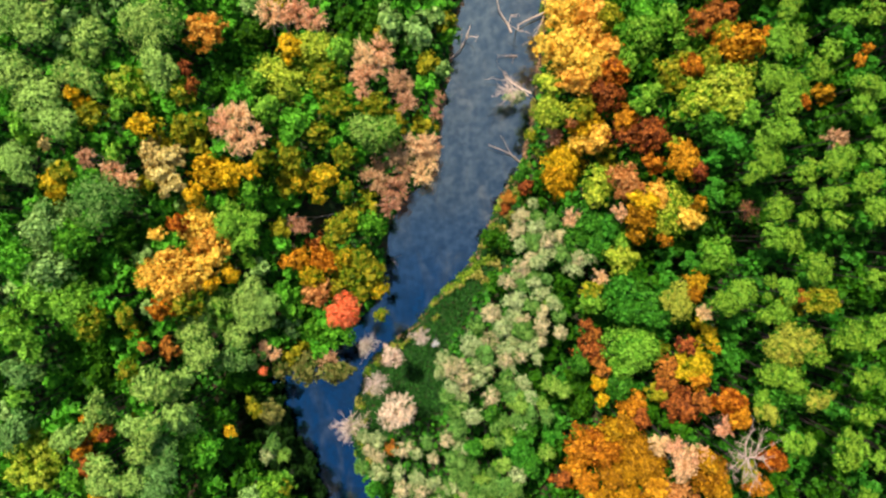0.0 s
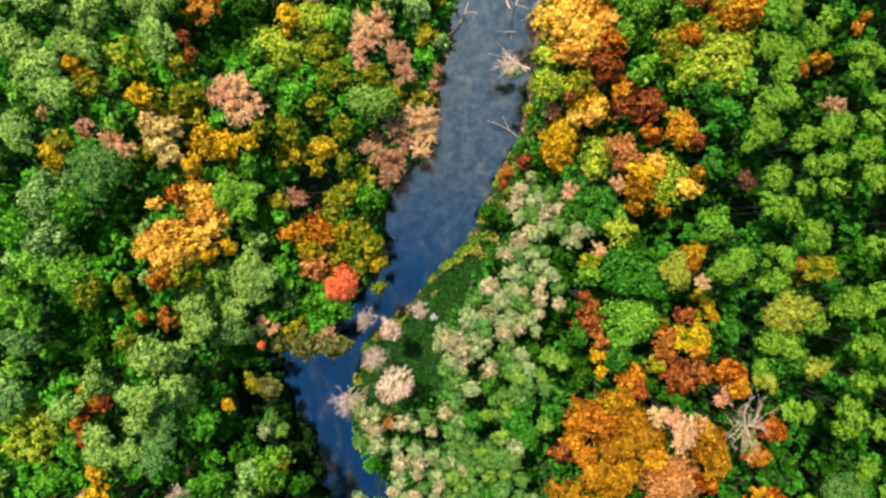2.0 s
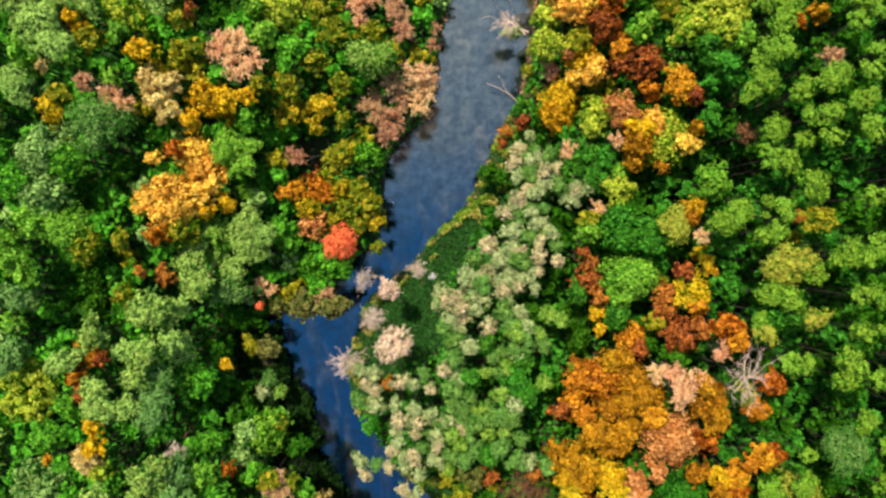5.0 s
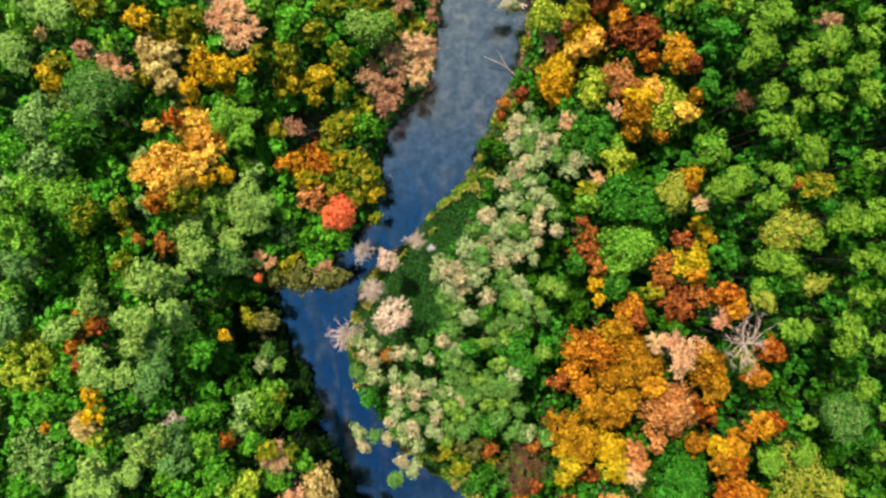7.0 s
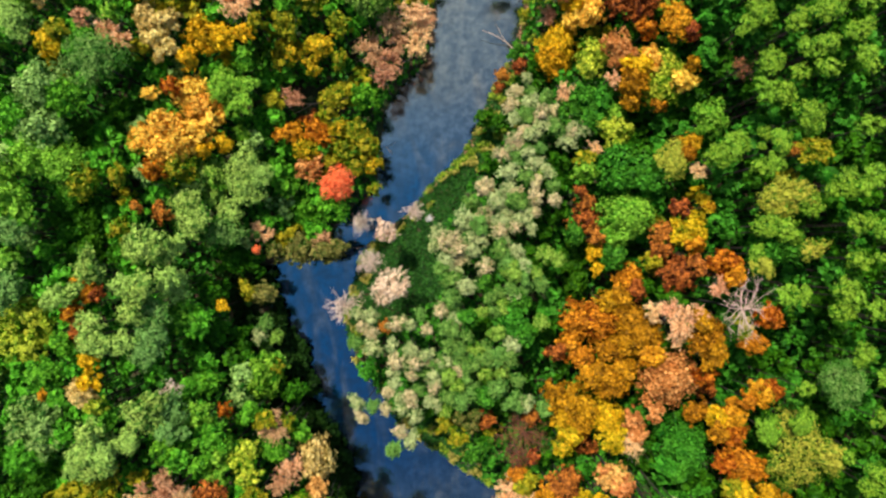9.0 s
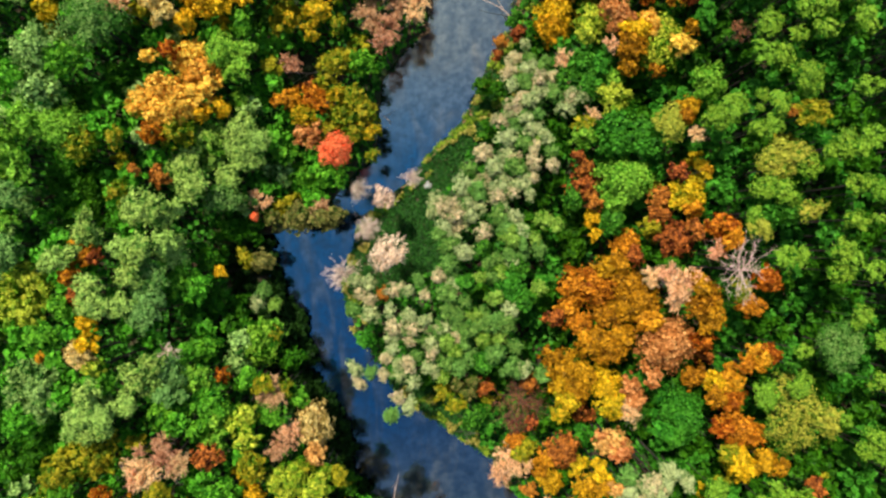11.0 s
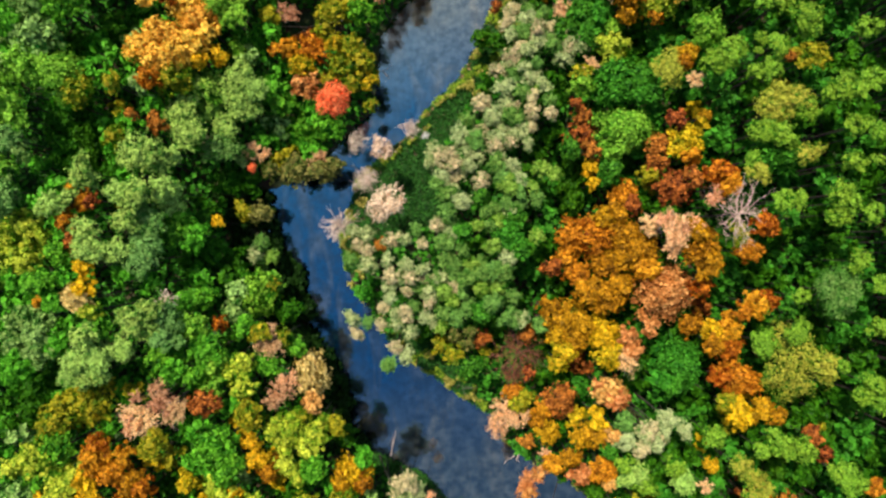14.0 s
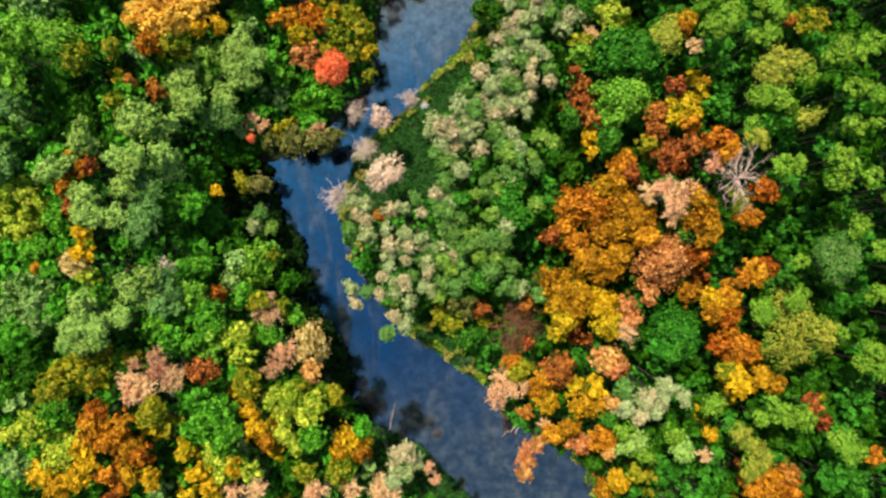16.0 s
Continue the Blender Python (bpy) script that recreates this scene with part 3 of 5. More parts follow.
grove("B", "y",
      (-19.1, 42.5, 2.21, 18.1), (-46.2, 37.1, 1.7, 19.9), (-38.4, 32.9, 2.05, 19.1), (20.9, 32.1, 3.04, 11.4), (-30.4, 26.9, 2.96, 18),
      (18.4, 26.9, 4.02, 7.2), (-25.1, 26.8, 1.43, 17.8), (-28.2, 26.5, 1.91, 17.6), (17.2, 24.3, 2.66, 8.1), (-32.7, 23.8, 1.74, 17.8),
      (27.2, 20.2, 2.55, 17.5), (-29.7, 13, 1.82, 14.2), (-31.7, 12, 1.46, 16.1), (20.9, -4.2, 1.56, 13.4), (20.8, -6.5, 0.99, 14.4),
      (-31.5, -9.6, 1.02, 11.7), (-45.7, -15.1, 1.37, 20.9), (-45.4, -17.7, 1.66, 21.8), (35.6, -26.9, 2.02, 16.3), (22, -27.5, 2.67, 13.5))
grove("B", "y",
      (19.9, -38.3, 1.76, 16.9), (38.8, -38.3, 2.25, 16.9), (-27.2, -40, 1.8, 15.1), (-26.4, -42.3, 2.04, 15.5), (-48.7, -43.6, 1.97, 18.2),
      (-47.7, -45, 1.57, 18.5), (35.1, -45.2, 1.22, 15.7), (-14, -45.8, 3.13, 13.4), (-54, -46.4, 2.76, 18.4), (-49.1, -47, 1.95, 18.9),
      (-29.3, -47.1, 1.61, 16.6), (-33.6, -47.2, 1.58, 18), (-39.7, -47.8, 1.59, 17.8), (-52.2, -48.2, 2.77, 17.9), (-32.2, -49.1, 1.76, 17),
      (22.4, -51.2, 2.03, 15.9))
grove("B", "yp",
      (18.2, 47.9, 2.98, 11.8), (21.9, 47.4, 2.53, 12.6), (-30.6, 45.3, 2.84, 17.4), (21.2, 43.4, 2.92, 13.5), (14.8, 43, 1.71, 11.4),
      (18.8, 42.6, 4.57, 12.8), (23.8, 42.1, 2.34, 13.5), (21.4, 39.9, 2.91, 13.7), (18.8, 37.4, 2.47, 14.6), (20.3, 30, 2.18, 9.8),
      (22.2, 29.7, 2.55, 12), (28.4, 21.2, 2.24, 17.2), (-33.3, 19.6, 3.17, 16.5), (-36.9, 18.8, 1.17, 19.5), (32.3, 18.1, 1.97, 18.4),
      (-31.9, 17.8, 2.83, 16.1), (-31.1, 15.9, 2.44, 15.6), (-35.9, 14.9, 2.74, 18.8), (-32.8, 14.2, 2.4, 17.1), (-38.2, 13.5, 2.75, 18.6))
grove("B", "yp",
      (-34.8, 12.7, 2.76, 18.1), (-36.4, 11.9, 1.95, 19.2))
grove("B", "l",
      (31.7, 45.3, 2.07, 14.2), (28.3, 43.4, 3.85, 14.8), (35.4, 42.6, 3.38, 14.9), (-12.7, 42.2, 2.24, 17.2), (25.7, 39.4, 1.82, 14.4),
      (-23.4, 38.4, 1.98, 18), (-41.2, 35.6, 1.71, 19.3), (28.8, 35.1, 2.02, 16.2), (-22.5, 34.7, 2.37, 18), (-53.1, 33.8, 2.15, 20.3),
      (27.2, 33.6, 1.77, 16.4), (-47.2, 32.2, 1.7, 19.9), (38.7, 30.7, 1.89, 21.6), (-41.9, 29.5, 1.56, 19.3), (24.7, 15.4, 2.11, 12.6),
      (35.8, 13, 2.66, 18.3), (-52.6, 12, 4.3, 20.8), (-48.7, 10, 4.02, 20.5), (-55.7, 8.9, 1.91, 21), (19.7, 7, 2.05, 15))
grove("B", "l",
      (-54.7, 6.7, 2.28, 21.2), (-53.9, 4.6, 1.92, 20.2), (25.2, 0.8, 4.33, 17.4), (-56.6, -1.5, 1.71, 19.4), (23.9, -1.6, 2.45, 15.4),
      (-25.1, -18.5, 1.93, 9.1), (-27.1, -20.2, 3.52, 11.3), (-34.4, -23.5, 2.01, 16.5), (-33.4, -24, 1.64, 15.2), (-30.9, -29, 2.41, 16.6),
      (-31.5, -31.8, 1.76, 17.1))
grove("B", "t",
      (1.6, 46.9, 1.72, 10.8), (23.9, 46.3, 2.09, 13.3), (37.2, 41.2, 2.17, 19.5), (-1.4, 41.1, 2.12, 12.3), (-14.9, 38.4, 3.05, 16.9),
      (34.3, 38, 1.91, 20.9), (-33.1, 37.2, 2.35, 18.7), (31.6, 37, 3.1, 18.4), (-13.9, 35.4, 2.42, 16.5), (-8.7, 35, 1.98, 15.6),
      (-45.1, 34.6, 2.33, 19.5), (19.8, 34, 2.53, 12.7), (-31.5, 33.1, 1.57, 18.5), (-33.5, 32.6, 1.97, 18.3), (-16.5, 31.5, 2.28, 15.6),
      (13.2, 30.9, 1.06, 8.5), (-20, 28.6, 2.27, 16), (-13, 28.5, 2.06, 14.5), (-23.5, 28.2, 1.43, 17.8), (-48, 27.1, 1.68, 20.9))
grove("B", "t",
      (-13.4, 24, 1.51, 13.3), (-14.6, 19, 2.11, 12.5), (-22.9, 18.9, 1.69, 12.3), (-11.7, 14, 1.85, 12.8), (-10.3, 12.4, 2.37, 12.3),
      (-13.5, 11.8, 2.12, 12), (-12.2, 9.5, 1.89, 10.8), (-35, 9.4, 2.77, 17.9), (19.8, 8.5, 1.65, 14.7), (-41.5, 8.4, 1.54, 20),
      (-46.3, 7.9, 2.69, 20.4), (45.9, 7.3, 2.06, 24.1), (-9.5, 6.1, 1.2, 11), (-41.2, 1.6, 1.73, 20.3), (28.3, -5.6, 1.63, 15.3),
      (-29.5, -7.9, 1.98, 6.5), (36.8, -14, 1.5, 22.2), (-25.2, -19.1, 1.92, 9.6), (-25.2, -25.1, 1.62, 15.8), (-22.7, -25.7, 1.49, 13.9))
grove("B", "t",
      (0.8, -29.5, 1.69, 12.4), (-48, -32.8, 3.56, 18), (-50.5, -33.2, 2.37, 18.2), (-52.2, -35.4, 2.76, 18.2), (-27.4, -35.9, 2.26, 16.4),
      (10.1, -36.3, 2.21, 11.9), (-19.9, -36.6, 1.24, 14.3), (37.6, -36.8, 1.62, 16), (-38.8, -38, 1.97, 18.2), (-16, -38.6, 1.84, 13.1),
      (-39.6, -39.5, 1.97, 18.1), (-20, -49, 2.06, 14.5), (-15.4, -49.2, 2.47, 14.5), (24.9, -49.9, 1.45, 16.4))
grove("B", "tb",
      (-25.2, -2.1, 1.61, 7.3), (-15.2, -2.1, 1.57, 9.7), (-21.5, -2.3, 2.5, 7.5), (-17.1, -2.4, 2.47, 8.5), (-26.9, -8.3, 2.17, 7.5),
      (3.4, -26.4, 1.09, 12), (1.2, -26.8, 1.12, 11.1), (1.2, -27.2, 1.22, 10), (2.8, -28.2, 1.27, 11.1))
grove("B", "yt",
      (-16, 26, 2.33, 13.8), (-49.6, 25.7, 2.46, 20.1), (-19.5, 25.4, 1.84, 13.5), (-17.4, 23.8, 1.69, 12.7), (-14, 14.5, 1.68, 12.7),
      (-19, 12, 1.87, 12), (-9.5, 9.9, 1.61, 10.8), (32.7, -1.6, 2.53, 17.8), (16.4, -29.2, 2.09, 13.5), (22.8, -29.9, 2.66, 13.3),
      (15.5, -31.1, 1.67, 13.6))
grove("B", "r",
      (38.1, 44.6, 1.99, 17.7), (36, 44.1, 2.78, 17.6), (-32.5, 40.1, 1.1, 18.9), (-31.7, 37.7, 1.1, 18.9), (23.3, 35.8, 2.81, 13.5),
      (25.4, 29.9, 2.31, 14.6), (28.1, 29.4, 2.87, 16.3), (33.2, 24.2, 1.56, 19.1), (12.2, 23.7, 1.43, 7.6), (9.5, 22, 1.23, 9.2),
      (9.1, 20.5, 1.07, 7.9), (43.9, 7.7, 1.04, 22.7), (-39.3, 4.3, 0.93, 19.5), (18.6, 4.3, 0.97, 15.8), (-37.2, 3.6, 1.59, 17.4),
      (19.5, 2.8, 1.48, 15), (31.2, 1.4, 1.57, 18.4), (19.5, 0.4, 2.62, 14.6), (20.7, -1.9, 1.47, 15.4), (29.2, -1.9, 1.81, 16.7))
grove("B", "r",
      (29.1, -4.1, 1.62, 16.3), (33.6, -6.4, 1.74, 18.1), (-44.5, -6.6, 1.15, 20.3), (31.8, -7.4, 2.88, 16.2), (26.2, -9.5, 1.66, 14),
      (-9, -13.7, 1.2, 9.5), (15.1, -17.7, 1.84, 13.5), (11.6, -27.2, 1.6, 10.4), (4.9, -27.7, 1.64, 10.3), (11.4, -32.5, 1.19, 12.2),
      (-32.3, -33.5, 2.06, 18.5), (15.4, -36.6, 2.67, 13.6), (47.8, -41.3, 1.74, 17.9), (10.9, -42.8, 1.3, 9.9), (49, -43.5, 1.42, 18),
      (45.3, -50.7, 1.61, 16.3))
grove("B", "d",
      (-12.8, 47.8, 2.46, 11.5), (-9.2, 47.5, 2.49, 10.9), (-25.5, 46.5, 2.84, 12.4), (-28.2, 43.8, 2.45, 11.9), (-24.1, 41.8, 2.02, 12.7),
      (-29.8, 41.6, 2.86, 11.9), (-26.5, 39.7, 2.27, 12.6), (27.8, 38.3, 2.11, 9.6), (-30.7, 37.8, 2.45, 12), (-53.8, 28.1, 1.61, 12.9),
      (-24.4, 25.7, 2.52, 10), (-40.1, 20, 2.01, 13), (-44.1, 17.9, 3.2, 13.2), (6.9, 16.4, 1.94, 6.6), (9.2, 15.6, 1.92, 7.5),
      (-49.2, 14.9, 2.79, 13.6), (-52.5, 5.4, 3.61, 13.1), (-48.8, 2.9, 3.22, 12.9), (-51.9, 1.6, 2.78, 13.7), (-49.2, -0.8, 2.55, 13.5))
grove("B", "d",
      (-45.1, -1.7, 2.81, 13.1), (-31.9, -3.4, 2.64, 6.9), (19.3, -4.7, 2.56, 9), (19, -8.6, 2.55, 9.4), (-33.9, -13.6, 2.56, 9),
      (48.7, -14.4, 2.34, 10.5), (-36.7, -15.3, 3.01, 8.5), (46.7, -15.8, 3.13, 10.5), (44.2, -17.8, 3.11, 10.5), (-23, -22.8, 1.89, 8.4),
      (-55.2, -29.8, 3.26, 12.1), (-58.2, -31.9, 3.25, 12.3), (-59.4, -35, 2.86, 11.9), (-15.6, -41.5, 2.22, 8.9), (-39.2, -47.4, 2.87, 11.7),
      (46.4, -47.5, 2.3, 11.5), (50.4, -48.5, 2.47, 11.3), (-23.5, -48.6, 2.92, 10.5), (20.5, -50.3, 2.1, 10.1))
grove("B", "gl",
      (0, 47.4, 1.7, 11.7), (-6.2, 46.3, 2.49, 13.8), (-2.4, 44.8, 2.51, 13.4), (0.9, 40.3, 1.28, 11.7), (-51, 20.2, 4.26, 21.6),
      (-51.5, 14.5, 3.42, 21.1), (-29.3, -19.7, 2.4, 11.2), (-55.4, -21.9, 2.75, 18.6), (-29.6, -22.4, 2.35, 12.8), (-52.7, -23.3, 2.7, 19.9),
      (-56.6, -24.8, 2.77, 18.1), (-53.2, -25.9, 2.72, 19.4), (-57.2, -45.3, 2.73, 19.1))
grove("B", "g",
      (28.5, 46.4, 2.5, 13.7), (1.9, 45.4, 1.56, 10.4), (26.2, 43.6, 2.67, 13.4), (-19.1, 33.2, 2.39, 17.3), (-20, 31.5, 2.25, 16.8),
      (-45.4, 26, 1.93, 20), (-25.9, 24, 2.43, 16.1), (-10.2, 19.2, 2.11, 12.4), (-47.7, 18.9, 2.67, 20.8), (-54.6, 16.3, 3.03, 21.6),
      (-23.6, 9.2, 2.59, 10.5), (-22.3, 7.6, 2.45, 9.4), (-20.6, 4.4, 2.88, 6.7), (-15.6, 4, 2.4, 11), (-20, 2.7, 2.54, 5.8),
      (-36.2, -10.6, 2.85, 15.5), (-34.2, -11.5, 2.47, 14.7), (-50.7, -13.3, 2.37, 18.3), (-53.5, -17.2, 2.65, 18.6), (-49.5, -19.7, 1.36, 21.5))
grove("B", "g",
      (-34, -19.9, 2.5, 13.6), (-35.8, -20.5, 2.06, 14.6), (-44, -22.8, 1.91, 21), (-27.2, -23.9, 2.04, 15.6), (-50.9, -24.9, 1.95, 19.2),
      (-32.1, -27.3, 2.79, 17.4), (-38, -27.4, 3.56, 17.9), (-21.1, -27.5, 1.85, 12.8), (-56.4, -27.7, 2.73, 19.1), (-36.1, -29.2, 2.36, 18.5),
      (-24.8, -29.5, 2.07, 14), (-33.6, -30.2, 2.39, 17.5), (-52, -39, 2.36, 18.6), (-31.5, -40.1, 3.18, 17.6), (-29.2, -41.9, 2.26, 16.4),
      (-54.5, -42.7, 2.36, 18.3), (-30.4, -43.1, 2.39, 17.5), (-12.2, -43.3, 1.84, 13.5), (-19, -44.3, 2.05, 14.8), (-57.9, -47.4, 2.34, 19.1))
grove("S", "k",
      (-21.7, 47.3, 2.4, 17.2), (-18.4, 47.3, 2.58, 17), (-15.9, 46.5, 1.89, 16.9), (-7.8, 42.8, 2.13, 14.2), (-9.8, 41.4, 2.07, 16.7),
      (-7.5, 41, 1.78, 14.1), (-9.6, 38.9, 2.17, 16.3), (-10.1, 36.8, 1.31, 15.8), (-26.2, 33.6, 2.34, 19.2), (-28.4, 32.9, 2.18, 19.1),
      (16.6, 30.9, 1.72, 7.9), (-23.6, 30.8, 1.67, 19.5), (-26.1, 30.7, 2.36, 18.7), (-3, 29.9, 2.29, 15), (-1.1, 29.8, 2, 12.4),
      (-2, 27.4, 2.34, 13.1), (-42.5, 27.3, 2.08, 19.8), (-40.4, 25.9, 1.34, 19.4), (-2.8, 25.5, 1.8, 13.2), (23.8, 19.2, 1.22, 15.6))
grove("S", "k",
      (18.3, 18.8, 1.83, 11.5), (21.5, 10.2, 1.45, 12.8), (33, 5.9, 1.32, 20.4), (-27.6, 0.9, 1.73, 7.3), (-25.9, 0.4, 1.15, 7.3),
      (35.1, -9.2, 1.49, 20.2), (29.2, -12, 1.83, 19.5), (27.9, -12.3, 1.73, 16.7), (32, -12.7, 1.65, 20.6), (30.2, -13.3, 2.47, 20.7),
      (30.3, -15.4, 1.68, 18.9), (25.1, -31, 2.17, 14.1), (-22.2, -31.9, 1.6, 14), (-41.7, -35, 2.13, 17.9), (-40.2, -35.9, 2.1, 18.9),
      (-41.8, -36.3, 1.69, 18.6), (8.2, -38.5, 2.59, 10.7), (10.1, -39.2, 2.02, 11.2), (7, -40.7, 2.06, 9.7), (13.5, -44.6, 1.29, 11.1))
grove("S", "k",
      (34.1, -48, 1.22, 16.1), (-3.1, -49.6, 1.09, 12.2), (-26.4, -50.3, 1.9, 16.4), (-29.5, -50.6, 1.73, 16.3), (-2.4, -51.4, 1.1, 11.5),
      (-18.6, -51.7, 2.21, 14.7), (-14.1, -51.8, 1.79, 13.6), (-9.6, -52.9, 2.72, 12.6))
grove("S", "kb",
      (-5.2, 38.3, 1.93, 15.1), (-4.2, 37.7, 1.34, 13.9), (-0, 36.4, 1.1, 11.8), (-4.6, 35.3, 1.94, 14.7), (-0.5, 34, 1.09, 12.2),
      (-45.2, 28.8, 1.66, 19.9), (-6.1, 28.6, 2.21, 14.6), (47.4, 26.7, 1.71, 24.9), (-5.1, 26.4, 1.63, 12.8), (-9.1, 25.8, 2.7, 13),
      (-6.5, 23.8, 2.54, 12.4), (-7.3, 21.4, 1.62, 13.4), (-20.5, 19.6, 1.82, 12), (-17.6, -1.2, 1.91, 8), (-24.1, -26.2, 2.6, 15.4),
      (-37.9, -31.3, 1.52, 18.5), (-40.8, -32.3, 1.01, 18.5), (-23.5, -33.4, 2.17, 14.4), (-37.9, -34, 2.37, 18.3), (-36.3, -34.7, 2.11, 18.4))
grove("S", "kb",
      (-24.4, -34.8, 1.33, 14.4))
grove("S", "r2",
      (38.6, 18.6, 1.43, 21.1), (10.2, -30, 4.12, 12.2), (9.4, -32.6, 1.99, 12.6))
grove("B", "ky",
      (-49.8, 30.7, 0.92, 20.7), (-38.1, 29.6, 2.07, 17.4), (-35.5, 29.1, 2.07, 17.5), (-37.1, 27, 2.24, 17.2), (-35.8, 25.1, 1.76, 17.2),
      (-46.3, -19, 2.11, 22.4), (-19.1, -31.5, 3.13, 13.5))
grove("B", "o",
      (41.6, 40.6, 1.15, 20.4), (38.3, 39.9, 3.27, 21.4), (24.1, 38.3, 2.3, 14.7), (52.5, 37.7, 0.74, 22.8), (32.4, 37.2, 1.69, 20.4),
      (51.4, 36.3, 0.89, 22.9), (25.3, 31.6, 2.15, 15.1), (44.2, 31.5, 1.03, 23.4), (31.8, 25.6, 2.62, 19.3), (28.3, 25.4, 1.61, 16.4),
      (-35, 20.2, 1.43, 17.9), (-20.7, 14.6, 1.88, 11.3), (-21.7, 14.5, 1.59, 11.9), (-16.9, 14.3, 2.12, 12.2), (-37.2, 9, 1.71, 19.2),
      (33.1, -3.5, 1.75, 17.6), (-47.6, -4.8, 0.78, 19.1), (35.6, -5.7, 1.71, 19.3), (-46.4, -6.3, 1.6, 19.3), (36.8, -6.5, 2.49, 19.3))
grove("B", "o",
      (36.9, -7.8, 1.52, 21.1), (25.5, -8, 2.35, 13.1), (-48.4, -8.6, 1.6, 19.7), (40.6, -12.9, 2.11, 22), (20.8, -13.6, 4.32, 14.6),
      (17.6, -13.8, 2.08, 13.7), (17.3, -16.3, 2.52, 12.9), (38.3, -16.3, 1.88, 22.1), (27.3, -18.3, 2.01, 16.8), (18.4, -18.7, 2.1, 12.9),
      (-52, -19.3, 0.77, 20), (19.1, -20.7, 1.67, 13.3), (33.6, -20.8, 1.74, 18), (41.8, -22.5, 1.4, 19.6), (40.5, -23.2, 2.19, 19),
      (-31.1, -23.8, 1.24, 14), (38.9, -24.2, 1.41, 18.7), (37.7, -25.8, 1.61, 16.5), (38, -27, 2.01, 16.7), (37.9, -29.3, 2.26, 16.2))
grove("B", "o",
      (36.7, -33.3, 1.77, 16.6), (38.5, -33.5, 2.82, 16.4), (40.2, -33.9, 2.25, 16.5), (9, -35.1, 1.54, 11.6), (13.5, -37.4, 1.69, 12.6),
      (-46.4, -38.4, 1.73, 18.4), (-43.1, -40, 1.58, 18.3), (-47.1, -40, 1.4, 19.1), (-46.6, -40.7, 2.75, 18.6), (-44.8, -42.2, 2.2, 18.5),
      (-41.1, -44.8, 1.75, 17.6), (20.6, -45.2, 2.01, 16.5), (14.5, -45.5, 1.86, 12.3), (-45, -46.6, 1.73, 18.3), (56.1, -48.4, 1.43, 17.6),
      (-44, -48.5, 1.59, 17.3), (44.4, -52.3, 2.45, 15.4), (41.8, -52.7, 2.83, 16.2), (45.6, -53.2, 1.79, 15.8))
grove("B", "yl",
      (-16, 42.6, 3.89, 17.1), (-20.5, 38.7, 4.13, 18.3), (-40.7, 38.2, 3.38, 18.7), (15.7, 37.3, 2.36, 12.4), (37.7, 34.7, 2.88, 21.4),
      (35.1, 34.6, 3.42, 21.2), (15.6, 33.7, 2.69, 12.5), (32.6, 32.7, 2.64, 21.8), (36.7, 32.2, 2.64, 21.9), (31.7, 31.9, 1.72, 18.9),
      (31, 27.7, 1.2, 17.4), (22, 23.6, 2.67, 12.9), (21.1, 21.7, 2.09, 13.5), (30.3, 19, 3.9, 17), (24.7, 13.3, 3, 12.7),
      (-55.7, -9.7, 2.83, 16.1), (-59.3, -10.5, 3.28, 15), (-59.8, -13.5, 2.45, 15.2), (-57.6, -13.7, 2.88, 14.7), (-44.7, -20.6, 1.51, 21.9))
grove("B", "yl",
      (-27.5, -29.2, 1.8, 15.3), (-28.8, -29.8, 2.27, 16.1), (-27.5, -32, 1.77, 16.7), (-18.2, -37.7, 1.67, 13.3), (-22.3, -38.4, 2.51, 13.3),
      (-24.5, -38.5, 2.08, 13.8), (-18.7, -39.6, 2.08, 13.6), (-23.1, -40.3, 2.67, 13.5), (-54.4, -40.4, 2.93, 18.9), (-57.7, -41.2, 2.37, 17.9),
      (-19.9, -41.5, 2.08, 13.6), (-22.9, -43.5, 2.47, 14.6), (-51.3, -43.9, 3.81, 19), (-21.5, -45.2, 2.07, 14.1), (-31.5, -46.3, 2.41, 16.8),
      (-30.3, -47.7, 2, 17.1), (-27.3, -48.2, 1.79, 15.8))
grove("B", "ko",
      (18.7, 32.2, 1.03, 11.3), (25, 23.2, 2.73, 15.9), (-18.5, 9.9, 2.24, 11.4), (29.8, -21.6, 4.32, 17.7), (27.6, -25.9, 1.63, 15.4),
      (25, -27.5, 1.67, 13.6), (25.7, -29.5, 1.83, 13.7), (20.5, -34.1, 1.23, 14.8), (21.8, -34.8, 2.26, 16.2), (-18.7, -35.1, 1.82, 14.4),
      (22.7, -35.8, 1.77, 16.7), (21.2, -39.6, 1.17, 18.9), (18, -46.6, 2.07, 14.2), (12.5, -46.8, 1.28, 11.5), (21.4, -47, 1.46, 15.6),
      (10.4, -50.6, 1.7, 11.9))
grove("D", "D",
      (10.3, 37.4, 2.43, 9.9), (35.9, -11.6, 3.1, 25.3))
